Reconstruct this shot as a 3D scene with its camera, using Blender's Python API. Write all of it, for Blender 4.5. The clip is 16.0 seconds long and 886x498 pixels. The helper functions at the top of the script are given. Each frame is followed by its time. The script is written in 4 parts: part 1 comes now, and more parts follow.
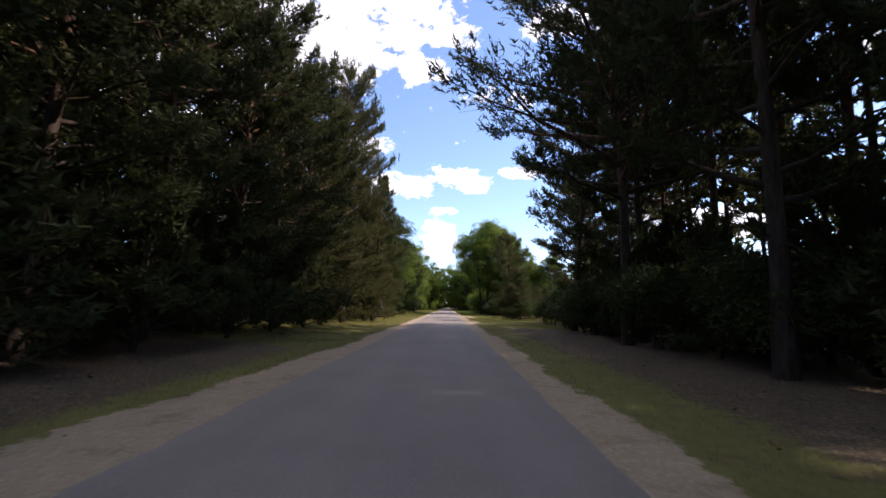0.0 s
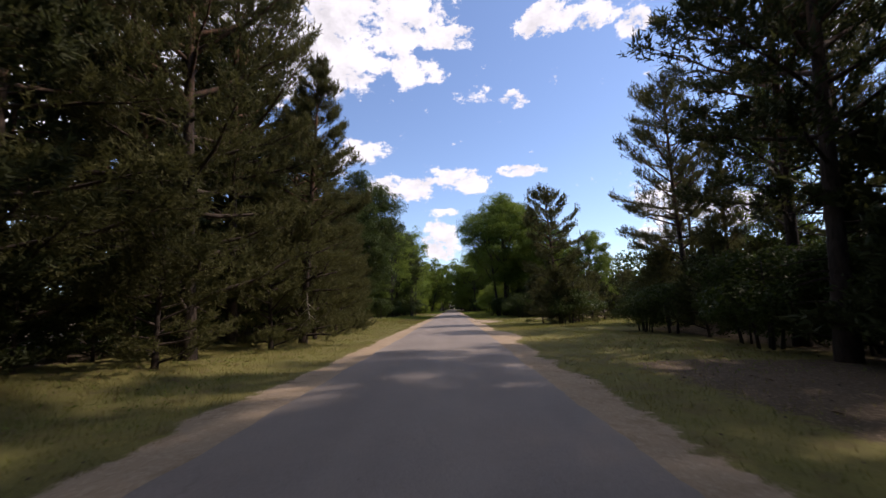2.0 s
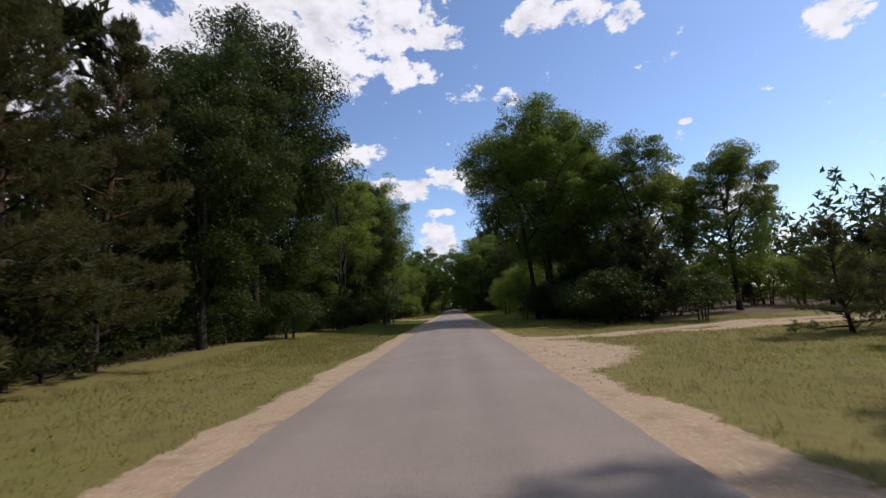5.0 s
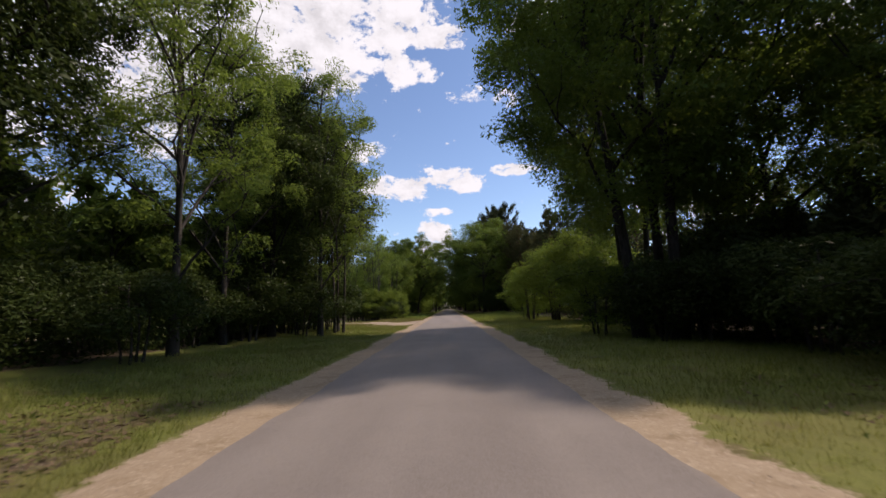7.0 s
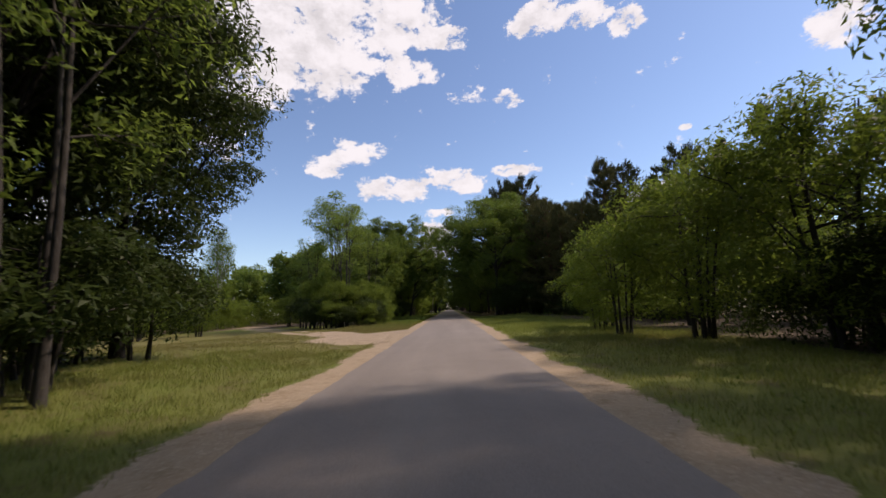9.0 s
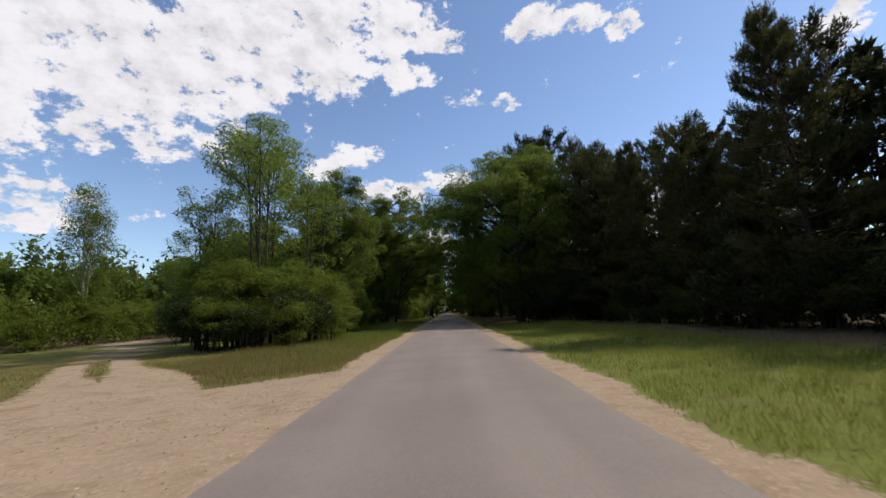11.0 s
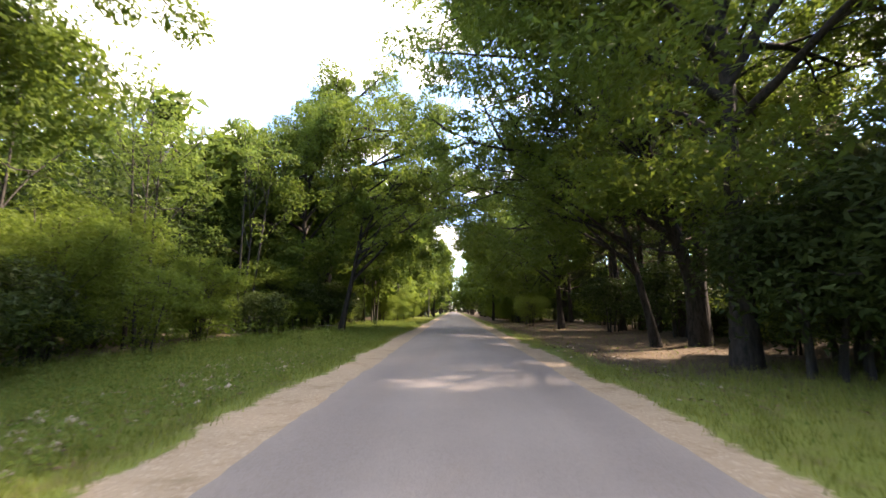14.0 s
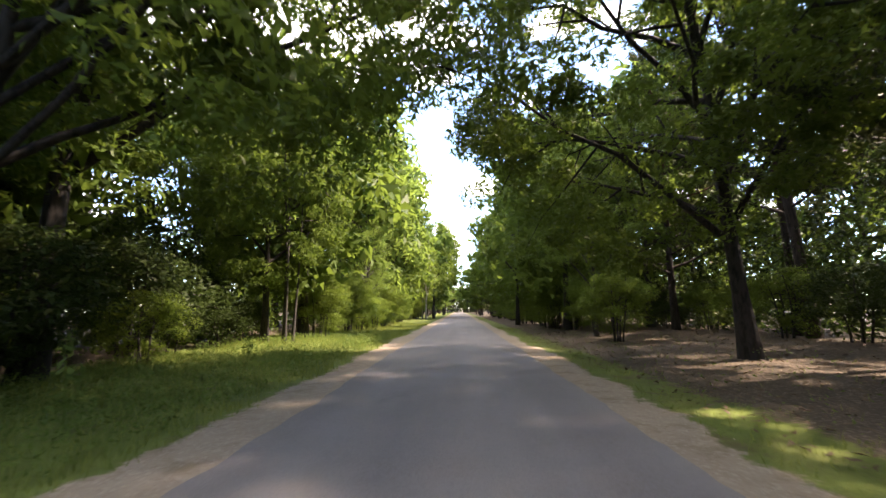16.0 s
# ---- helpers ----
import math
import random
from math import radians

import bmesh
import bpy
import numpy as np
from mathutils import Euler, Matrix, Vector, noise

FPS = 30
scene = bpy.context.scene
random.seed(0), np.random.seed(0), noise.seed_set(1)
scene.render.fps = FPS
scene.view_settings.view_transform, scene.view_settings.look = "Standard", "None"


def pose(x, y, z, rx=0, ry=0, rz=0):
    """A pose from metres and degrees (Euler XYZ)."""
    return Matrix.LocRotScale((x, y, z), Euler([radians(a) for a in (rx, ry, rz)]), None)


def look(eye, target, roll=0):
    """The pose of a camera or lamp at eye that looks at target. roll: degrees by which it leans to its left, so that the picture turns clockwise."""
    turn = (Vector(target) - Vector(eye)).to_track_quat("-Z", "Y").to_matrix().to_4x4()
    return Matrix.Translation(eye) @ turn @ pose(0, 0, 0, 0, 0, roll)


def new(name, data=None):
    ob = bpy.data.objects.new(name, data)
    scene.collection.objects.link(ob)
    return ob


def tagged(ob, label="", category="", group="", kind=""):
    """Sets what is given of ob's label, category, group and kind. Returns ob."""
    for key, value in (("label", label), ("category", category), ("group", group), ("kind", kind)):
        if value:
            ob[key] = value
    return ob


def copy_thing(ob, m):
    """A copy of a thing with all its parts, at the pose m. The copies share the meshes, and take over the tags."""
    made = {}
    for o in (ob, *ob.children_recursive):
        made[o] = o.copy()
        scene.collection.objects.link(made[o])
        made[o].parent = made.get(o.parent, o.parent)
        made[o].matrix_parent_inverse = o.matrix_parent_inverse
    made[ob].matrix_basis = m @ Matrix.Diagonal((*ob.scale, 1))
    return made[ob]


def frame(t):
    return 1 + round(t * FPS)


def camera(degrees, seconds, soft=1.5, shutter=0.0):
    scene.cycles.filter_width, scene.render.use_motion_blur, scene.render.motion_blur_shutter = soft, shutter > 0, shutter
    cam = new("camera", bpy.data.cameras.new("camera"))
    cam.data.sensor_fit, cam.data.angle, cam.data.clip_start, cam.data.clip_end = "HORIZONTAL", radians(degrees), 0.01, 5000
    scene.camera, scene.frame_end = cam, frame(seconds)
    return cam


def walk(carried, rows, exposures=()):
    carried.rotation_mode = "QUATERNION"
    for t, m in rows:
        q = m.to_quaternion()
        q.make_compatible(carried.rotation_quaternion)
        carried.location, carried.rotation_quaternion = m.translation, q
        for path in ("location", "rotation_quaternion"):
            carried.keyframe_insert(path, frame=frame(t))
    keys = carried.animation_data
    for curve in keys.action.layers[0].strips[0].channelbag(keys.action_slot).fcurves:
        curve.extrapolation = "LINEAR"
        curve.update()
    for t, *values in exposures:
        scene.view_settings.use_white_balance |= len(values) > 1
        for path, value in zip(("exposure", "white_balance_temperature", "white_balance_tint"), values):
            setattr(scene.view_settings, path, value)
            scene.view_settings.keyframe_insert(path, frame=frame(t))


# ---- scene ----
cam = camera(92.2, 16.0, soft=1.5, shutter=0.12)
V = 9.78  # metres a second along the road
EYE = 1.3
# seconds, place across the road, yaw, pitch, roll
PATH = [
    (0.0, 0.64, 0.66, 7.72, -0.90), (0.5, 0.60, 0.10, 8.00, 3.40), (1.0, 0.55, 0.50, 8.05, 3.40), (1.5, 0.51, 0.95, 8.10, 2.50),
    (2.0, 0.47, 1.36, 7.92, 1.90), (2.5, 0.41, 1.63, 8.06, 3.30), (3.0, 0.36, 3.15, 8.12, 4.00), (3.5, 0.33, 0.35, 7.76, 5.90),
    (3.7, 0.33, 1.10, 7.80, 5.20), (4.8, 0.30, 1.40, 7.95, 4.00), (5.8, 0.28, 1.50, 8.00, 3.60),
    (6.0, 0.28, 1.60, 8.00, 3.70), (6.5, 0.28, 0.40, 7.92, 3.40), (7.0, 0.30, 0.75, 7.83, 2.70), (7.5, 0.31, 1.55, 7.82, 2.20),
    (8.0, 0.32, 0.74, 7.80, 2.80), (8.5, 0.31, 0.54, 7.80, 2.70), (8.7, 0.30, 0.70, 7.85, 2.70), (9.8, 0.18, 1.20, 8.10, 2.60),
    (10.8, 0.07, 2.00, 8.34, 2.60), (11.0, 0.05, 0.62, 8.34, 2.70), (11.5, -0.02, 2.80, 8.36, 1.90), (12.0, -0.08, 3.10, 8.40, 2.10),
    (12.5, -0.20, 0.95, 8.34, 2.30), (13.0, -0.24, -0.07, 8.12, 2.70), (13.5, -0.20, 0.92, 8.18, 1.20), (14.0, -0.14, 1.36, 8.12, -0.40),
    (14.5, -0.13, 1.40, 8.15, -0.80), (15.0, -0.08, 0.96, 8.18, 0.50), (15.5, 0.02, 1.60, 8.16, 1.50), (16.0, 0.12, 2.22, 8.14, 0.50),
]
EXPOSURE = [(0.0, 1.55, 7300, 27), (1.5, 1.2, 7500, 27), (3.0, 0.82, 7600, 25), (6.0, 0.8, 7200, 21), (7.5, 0.92, 7900, 26), (8.5, 0.85, 7900, 26), (11.0, 0.78, 7600, 19), (12.0, 1.2, 7600, 19), (12.5, 1.62, 7600, 19), (13.5, 2.3, 7900, 21), (14.0, 3.25, 8300, 25), (14.6, 3.45, 8200, 25), (15.0, 3.5, 8100, 25), (15.5, 3.35, 8000, 24), (16.0, 3.35, 7900, 25)]
walk(cam, [(t, pose(x, V * t, EYE, 90 + pitch, roll, yaw)) for t, x, yaw, pitch, roll in PATH], EXPOSURE)

# ---- sky and sun ----
SUN_AZ, SUN_EL = 75.0, 47.0  # degrees to the right of the road, above the horizon
world = bpy.data.worlds.new("summer_sky")
scene.world = world
world.use_nodes = True
wt = world.node_tree
wt.nodes.clear()


class Nodes:
    """Small helper that adds nodes to a tree and links them."""

    def __init__(self, tree):
        self.tree = tree

    def add(self, kind, ins=None, **props):
        n = self.tree.nodes.new(kind)
        if "operation" in props:
            n.operation = props["operation"]
        if "use_clamp" in props:
            n.use_clamp = props["use_clamp"]
        if "interpolation_type" in props:
            n.interpolation_type = props["interpolation_type"]
        if "data_type" in props:
            n.data_type, n.blend_type = props["data_type"], props["blend_type"]
        if "attribute_name" in props:
            n.attribute_name = props["attribute_name"]
        if "feature" in props:
            n.feature = props["feature"]
        for k, v in (ins or {}).items():
            if isinstance(v, bpy.types.NodeSocket):
                self.tree.links.new(v, n.inputs[k])
            else:
                n.inputs[k].default_value = v
        return n

    def math(self, op, a, b=0.0, c=0.0, clamp=False):
        return self.add("ShaderNodeMath", {0: a, 1: b, 2: c}, operation=op, use_clamp=clamp).outputs[0]

    def vmath(self, op, a, b=(0, 0, 0)):
        return self.add("ShaderNodeVectorMath", {0: a, 1: b}, operation=op).outputs[0]

    def noise(self, vec, scale, detail=4.0, rough=0.55, dist=0.0):
        return self.add("ShaderNodeTexNoise", {"Vector": vec, "Scale": scale, "Detail": detail, "Roughness": rough, "Distortion": dist}).outputs[0]

    def ramp(self, fac, lo, hi, a=0.0, b=1.0):
        return self.add("ShaderNodeMapRange", {0: fac, 1: lo, 2: hi, 3: a, 4: b}, interpolation_type="SMOOTHSTEP").outputs[0]

    def mix(self, fac, a, b, blend="MIX"):
        n = self.add("ShaderNodeMix", data_type="RGBA", blend_type=blend)
        for s, v in ((n.inputs["Factor"], fac), (n.inputs[6], a), (n.inputs[7], b)):
            if isinstance(v, bpy.types.NodeSocket):
                self.tree.links.new(v, s)
            else:
                s.default_value = v if not isinstance(v, tuple) else (*v[:3], 1)
        return n.outputs[2]


w = Nodes(wt)
sky = w.add("ShaderNodeTexSky")
sky.sky_type, sky.sun_disc = "NISHITA", False
sky.sun_elevation, sky.sun_rotation = radians(SUN_EL), radians(SUN_AZ)
sky.air_density, sky.dust_density, sky.ozone_density = 1.0, 0.25, 1.6
way = w.add("ShaderNodeTexCoord").outputs["Generated"]
sep = w.add("ShaderNodeSeparateXYZ", {0: way})
az = w.math("MULTIPLY", w.math("ARCTAN2", sep.outputs[0], sep.outputs[1]), 57.2958)
el = w.math("MULTIPLY", w.math("ARCSINE", sep.outputs[2]), 57.2958)
ang = w.add("ShaderNodeCombineXYZ", {0: az, 1: w.math("MULTIPLY", el, 1.5), 2: 0.0}).outputs[0]
n1 = w.noise(ang, 0.24, 10.0, 0.68)
n2 = w.noise(w.vmath("ADD", ang, (1.1, 2.6, 0.0)), 0.24, 8.0, 0.64)
n3 = w.noise(w.vmath("ADD", ang, (31.0, 7.0, 2.0)), 0.06, 3.0, 0.5)
# fair-weather cumulus: azimuth, elevation, half width, half height, fullness
CLOUDS = [
    (-39.5, 28.4, 18.8, 7.5, 1.10), (-22.3, 34.3, 15.4, 8.2, 1.15), (-46.2, 20.4, 7.9, 4.1, 0.90), (-46.4, 12.6, 8.5, 3.0, 0.80),
    (-33.2, 20.6, 6.1, 2.6, 0.75), (-8.2, 36.0, 9.6, 4.2, 1.00), (-4.4, 30.6, 4.5, 2.1, 1.00), (0.1, 34.2, 5.3, 1.5, 1.00),
    (-15.5, 30.9, 5.4, 3.7, 1.00), (-12.2, 20.9, 4.6, 1.7, 0.90), (-16.0, 19.1, 3.0, 1.7, 0.90), (-6.6, 16.0, 5.8, 1.8, 0.95),
    (1.7, 16.8, 5.8, 1.8, 0.90), (9.5, 17.7, 3.7, 0.9, 0.85), (-1.4, 12.7, 3.2, 0.7, 0.80), (-1.4, 8.9, 2.6, 3.2, 1.00),
    (27.2, 11.5, 3.8, 2.9, 1.00), (32.8, 9.9, 5.1, 2.3, 1.00), (25.5, 7.9, 3.3, 1.1, 0.90), (37.8, 5.7, 2.6, 1.1, 0.70),
    (15.1, 34.8, 5.6, 2.0, 0.95), (21.3, 33.9, 4.1, 1.7, 0.80), (25.8, 32.1, 2.5, 1.6, 0.95), (31.6, 29.2, 0.6, 0.7, 0.55),
    (6.2, 30.1, 3.0, 0.8, 0.36), (5.1, 27.4, 4.3, 1.2, 0.60), (9.3, 26.6, 2.2, 1.2, 0.80), (15.1, 28.1, 0.7, 0.9, 0.55),
    (30.8, 19.5, 0.8, 0.4, 0.70), (32.8, 15.2, 0.6, 0.6, 0.55), (45.4, 25.4, 3.1, 2.2, 0.95), (-60, 14, 14, 5, 0.7),
    (62, 14, 16, 5, 0.6), (-80, 40, 26, 14, 0.7), (130, 35, 40, 14, 0.5), (-140, 30, 40, 12, 0.6),
]
cover = None
for a0, e0, ra, re, full in CLOUDS:
    dx = w.math("MULTIPLY", w.math("SUBTRACT", az, a0), 1.0 / ra)
    dy = w.math("MULTIPLY", w.math("SUBTRACT", el, e0), 1.0 / re)
    d2 = w.math("ADD", w.math("MULTIPLY", dx, dx), w.math("MULTIPLY", dy, dy))
    blob = w.math("MULTIPLY", w.math("SUBTRACT", 1.30, w.math("MULTIPLY", d2, 0.8), clamp=True), 0.82 * full)
    cover = blob if cover is None else w.math("MAXIMUM", cover, blob)
# broken cloud overhead, above the view, added to whiten the sky's light
cover = w.math("MAXIMUM", cover, w.ramp(el, 46.0, 62.0, 0.0, 0.9))
body = w.math("ADD", cover, w.math("MULTIPLY", w.math("SUBTRACT", n1, 0.5), 3.3))
mask = w.ramp(body, 0.40, 0.72)
# the side away from the sun is greyer
relief = w.math("ADD", w.math("MULTIPLY", w.math("SUBTRACT", n1, n2), 1.1), w.math("MULTIPLY", w.math("SUBTRACT", n3, 0.5), 0.5))
shade = w.ramp(w.math("ADD", relief, w.ramp(body, 0.4, 1.1, 0.58, 0.50)), 0.15, 0.72, 0.70, 1.0)
CLOUD = 0.54
cloud = w.add("ShaderNodeCombineXYZ", {0: w.math("MULTIPLY", shade, 0.86 * CLOUD), 1: w.math("MULTIPLY", shade, 0.98 * CLOUD), 2: w.math("MULTIPLY", shade, 1.12 * CLOUD)}).outputs[0]
blue = w.vmath("MULTIPLY", sky.outputs[0], (0.071, 0.089, 0.104))
seen = w.mix(mask, blue, cloud)
wt.links.new(w.add("ShaderNodeBackground", {0: seen, 1: 1.0}).outputs[0], w.add("ShaderNodeOutputWorld").inputs[0])

lamp = bpy.data.lights.new("sun", "SUN")
lamp.energy, lamp.angle, lamp.color = 2.3, radians(1.5), (1.0, 0.95, 0.87)
sun = new("sun", lamp)
sa, se = radians(SUN_AZ), radians(SUN_EL)
sun.matrix_world = look((0, 0, 60), (-math.sin(sa) * math.cos(se), -math.cos(sa) * math.cos(se), 60 - math.sin(se)))

# ---- materials ----
def material(name):
    m = bpy.data.materials.new(name)
    m.use_nodes = True
    m.node_tree.nodes.clear()
    return m, Nodes(m.node_tree)


def finish(n, shader):
    n.tree.links.new(shader, n.add("ShaderNodeOutputMaterial").inputs[0])


def leaf_material(name, dark, light, through_colour, rough=0.5, clear=0.38):
    """Foliage: diffuse and translucent, every leaf a shade of its own."""
    m, n = material(name)
    geo = n.add("ShaderNodeNewGeometry")
    inf = n.add("ShaderNodeObjectInfo").outputs["Random"]
    big = n.noise(geo.outputs["Position"], 0.45, 2.0)
    f = n.math("ADD", n.math("MULTIPLY", geo.outputs["Random Per Island"], 0.55), n.math("MULTIPLY", big, 0.5))
    col = n.mix(n.math("MULTIPLY", f, 0.95, clamp=True), dark, light)
    col = n.mix(n.math("MULTIPLY", inf, 0.35), col, (dark[0] * 1.5, dark[1] * 1.1, dark[2] * 0.9))
    b = n.add("ShaderNodeBsdfPrincipled", {"Base Color": col, "Roughness": rough, "Specular IOR Level": 0.08})
    tr = n.add("ShaderNodeBsdfTranslucent", {"Color": n.mix(0.5, col, through_colour)})
    finish(n, n.add("ShaderNodeMixShader", {0: clear, 1: b.outputs[0], 2: tr.outputs[0]}).outputs[0])
    return m


def bark_material(name, low, high, change, scale, deep=0.6):
    """Bark with vertical plates; the colour changes with height, as on old pines."""
    m, n = material(name)
    pos = n.add("ShaderNodeTexCoord").outputs["Object"]
    st = n.vmath("MULTIPLY", pos, (1.0, 1.0, 0.28))
    plates = n.noise(st, scale, 6.0, 0.65, 0.4)
    fine = n.noise(st, scale * 6, 3.0)
    z = n.add("ShaderNodeSeparateXYZ", {0: pos}).outputs[2]
    up = n.ramp(n.math("ADD", z, n.math("MULTIPLY", plates, 2.0)), change[0], change[1])
    col = n.mix(up, low, high)
    col = n.mix(n.ramp(plates, 0.35, 0.6), tuple(c * (1 - deep) for c in low), col)
    col = n.mix(n.math("MULTIPLY", fine, 0.4), col, tuple(c * 0.55 for c in low))
    bump = n.add("ShaderNodeBump", {"Strength": 0.8, "Distance": 0.03, "Height": n.math("ADD", plates, n.math("MULTIPLY", fine, 0.3))}).outputs[0]
    finish(n, n.add("ShaderNodeBsdfPrincipled", {"Base Color": col, "Roughness": 0.9, "Normal": bump, "Specular IOR Level": 0.2}).outputs[0])
    return m


NEEDLE = leaf_material("pine_needles", (0.020, 0.029, 0.014), (0.058, 0.072, 0.029), (0.10, 0.12, 0.04), 0.6, 0.26)
NEEDLE_GREY = leaf_material("pine_needles_grey_green", (0.034, 0.041, 0.018), (0.112, 0.116, 0.048), (0.15, 0.16, 0.05), 0.65, 0.3)
OAK_LEAF = leaf_material("oak_leaves", (0.034, 0.062, 0.014), (0.112, 0.170, 0.034), (0.23, 0.33, 0.045), 0.45, 0.43)
ASH_LEAF = leaf_material("light_green_leaves", (0.058, 0.102, 0.024), (0.155, 0.225, 0.056), (0.27, 0.38, 0.06), 0.5, 0.5)
BUSH_LEAF = leaf_material("bush_leaves", (0.052, 0.086, 0.017), (0.140, 0.188, 0.036), (0.25, 0.36, 0.05), 0.5, 0.48)
# a dark maple green that also stands in for shade in the undergrowth
DARK_LEAF = leaf_material("dark_maple_and_shade_leaves", (0.018, 0.032, 0.010), (0.050, 0.074, 0.021), (0.09, 0.14, 0.03), 0.45, 0.32)
WEED_LEAF = leaf_material("weed_leaves", (0.060, 0.105, 0.025), (0.150, 0.215, 0.050), (0.22, 0.30, 0.06), 0.55, 0.4)
DRY_LEAF = leaf_material("dry_oak_leaves", (0.062, 0.044, 0.027), (0.200, 0.152, 0.098), (0.22, 0.16, 0.09), 0.7, 0.15)
PINE_BARK = bark_material("pine_bark", (0.055, 0.042, 0.034), (0.150, 0.078, 0.042), (5.0, 9.5), 9.0)
OAK_BARK = bark_material("oak_bark", (0.046, 0.040, 0.034), (0.042, 0.038, 0.033), (3.0, 12.0), 11.0, 0.7)
GREY_BARK = bark_material("grey_bark", (0.052, 0.047, 0.041), (0.068, 0.062, 0.054), (1.0, 8.0), 8.0, 0.5)
BIRCH_BARK = bark_material("birch_bark", (0.420, 0.410, 0.380), (0.480, 0.460, 0.420), (0.5, 3.0), 5.0, 0.8)
DEAD_WOOD = bark_material("bleached_dead_wood", (0.260, 0.235, 0.200), (0.300, 0.270, 0.230), (0.5, 4.0), 10.0, 0.4)

# asphalt: pale worn aggregate, tar bleeding, repairs, fine cracks
ASPHALT, n = material("worn_asphalt")
pos = n.add("ShaderNodeNewGeometry").outputs["Position"]
grain = n.noise(pos, 130.0, 2.0, 0.7)
stone = n.add("ShaderNodeTexVoronoi", {"Vector": pos, "Scale": 75.0}).outputs["Color"]
stone = n.add("ShaderNodeSeparateXYZ", {0: stone}).outputs[0]
lane = n.noise(n.vmath("MULTIPLY", pos, (1.1, 0.05, 1.0)), 1.0, 2.0, 0.5)
patch = n.noise(pos, 0.55, 5.0, 0.6)
speck = n.ramp(n.add("ShaderNodeTexVoronoi", {"Vector": pos, "Scale": 2.3}).outputs["Distance"], 0.028, 0.02)
tone = n.math("ADD", n.math("MULTIPLY", lane, 0.55), n.math("MULTIPLY", patch, 0.5))
col = n.mix(n.ramp(tone, 0.36, 0.70), (0.150, 0.131, 0.117), (0.204, 0.181, 0.162))
col = n.mix(n.math("MULTIPLY", stone, 0.34), col, (0.28, 0.258, 0.245))
col = n.mix(n.ramp(grain, 0.52, 0.30, 0.0, 0.6), col, (0.07, 0.062, 0.058))
col = n.mix(n.math("MULTIPLY", speck, 0.75), col, (0.035, 0.03, 0.028))
crack = n.add("ShaderNodeTexVoronoi", {"Vector": n.vmath("ADD", n.vmath("MULTIPLY", pos, (0.5, 0.22, 1.0)), n.vmath("MULTIPLY", n.add("ShaderNodeTexNoise", {"Vector": pos, "Scale": 2.0, "Detail": 4.0}).outputs[1], (0.35, 0.35, 0.0))), "Scale": 1.0}, feature="DISTANCE_TO_EDGE").outputs[0]
line = n.math("MULTIPLY", n.ramp(crack, 0.010, 0.003), n.ramp(n.noise(pos, 0.16, 2.0), 0.54, 0.62))
col = n.mix(n.math("MULTIPLY", line, 0.14), col, (0.05, 0.045, 0.042))
# sand blown over the ragged edges
ax = n.math("ABSOLUTE", n.add("ShaderNodeSeparateXYZ", {0: pos}).outputs[0])
dust = n.ramp(n.math("ADD", ax, n.math("MULTIPLY", n.noise(pos, 3.0, 5.0, 0.65), 0.5)), 2.26, 2.46)
col = n.mix(n.math("MULTIPLY", dust, 0.22), col, (0.30, 0.24, 0.175))
bump = n.add("ShaderNodeBump", {"Strength": 0.45, "Distance": 0.006, "Height": n.math("ADD", grain, stone)}).outputs[0]
finish(n, n.add("ShaderNodeBsdfPrincipled", {"Base Color": col, "Roughness": 0.82, "Normal": bump, "Specular IOR Level": 0.35}).outputs[0])

# earth: sand, turf and forest litter, by the attributes of the ground mesh
EARTH, n = material("sandy_forest_earth")
pos = n.add("ShaderNodeNewGeometry").outputs["Position"]
sand_a = n.add("ShaderNodeAttribute", attribute_name="sand").outputs["Fac"]
litter_a = n.add("ShaderNodeAttribute", attribute_name="litter").outputs["Fac"]
lush_a = n.add("ShaderNodeAttribute", attribute_name="lush").outputs["Fac"]
fine = n.noise(pos, 38.0, 4.0, 0.7)
mid = n.noise(pos, 5.0, 5.0, 0.65)
wide = n.noise(pos, 0.7, 4.0, 0.6)
grit = n.add("ShaderNodeSeparateXYZ", {0: n.add("ShaderNodeTexVoronoi", {"Vector": pos, "Scale": 34.0}).outputs["Color"]}).outputs[0]
sand_c = n.mix(n.math("ADD", n.math("MULTIPLY", wide, 0.6), n.math("MULTIPLY", mid, 0.45), clamp=True), (0.230, 0.176, 0.121), (0.340, 0.272, 0.196))
sand_c = n.mix(n.ramp(grit, 0.82, 0.96, 0.0, 0.36), sand_c, (0.44, 0.37, 0.29))
sand_c = n.mix(n.ramp(n.noise(pos, 1.6, 6.0, 0.75), 0.48, 0.68, 0.0, 0.75), sand_c, (0.190, 0.142, 0.088))
sand_c = n.mix(n.ramp(n.noise(pos, 9.0, 4.0, 0.7), 0.54, 0.68, 0.0, 0.38), sand_c, (0.43, 0.36, 0.275))
sand_c = n.mix(n.ramp(fine, 0.45, 0.28, 0.0, 0.55), sand_c, (0.14, 0.10, 0.065))
turf_dry = n.mix(mid, (0.084, 0.083, 0.027), (0.168, 0.156, 0.054))
turf_lush = n.mix(mid, (0.072, 0.102, 0.020), (0.155, 0.195, 0.042))
turf = n.mix(n.math("ADD", lush_a, n.math("MULTIPLY", n.math("SUBTRACT", wide, 0.5), 1.3), clamp=True), turf_dry, turf_lush)
turf = n.mix(n.ramp(fine, 0.5, 0.3, 0.0, 0.6), turf, (0.045, 0.040, 0.018))
turf = n.mix(n.ramp(n.noise(pos, 1.3, 5.0, 0.7), 0.50, 0.68, 0.0, 0.65), turf, (0.090, 0.066, 0.036))
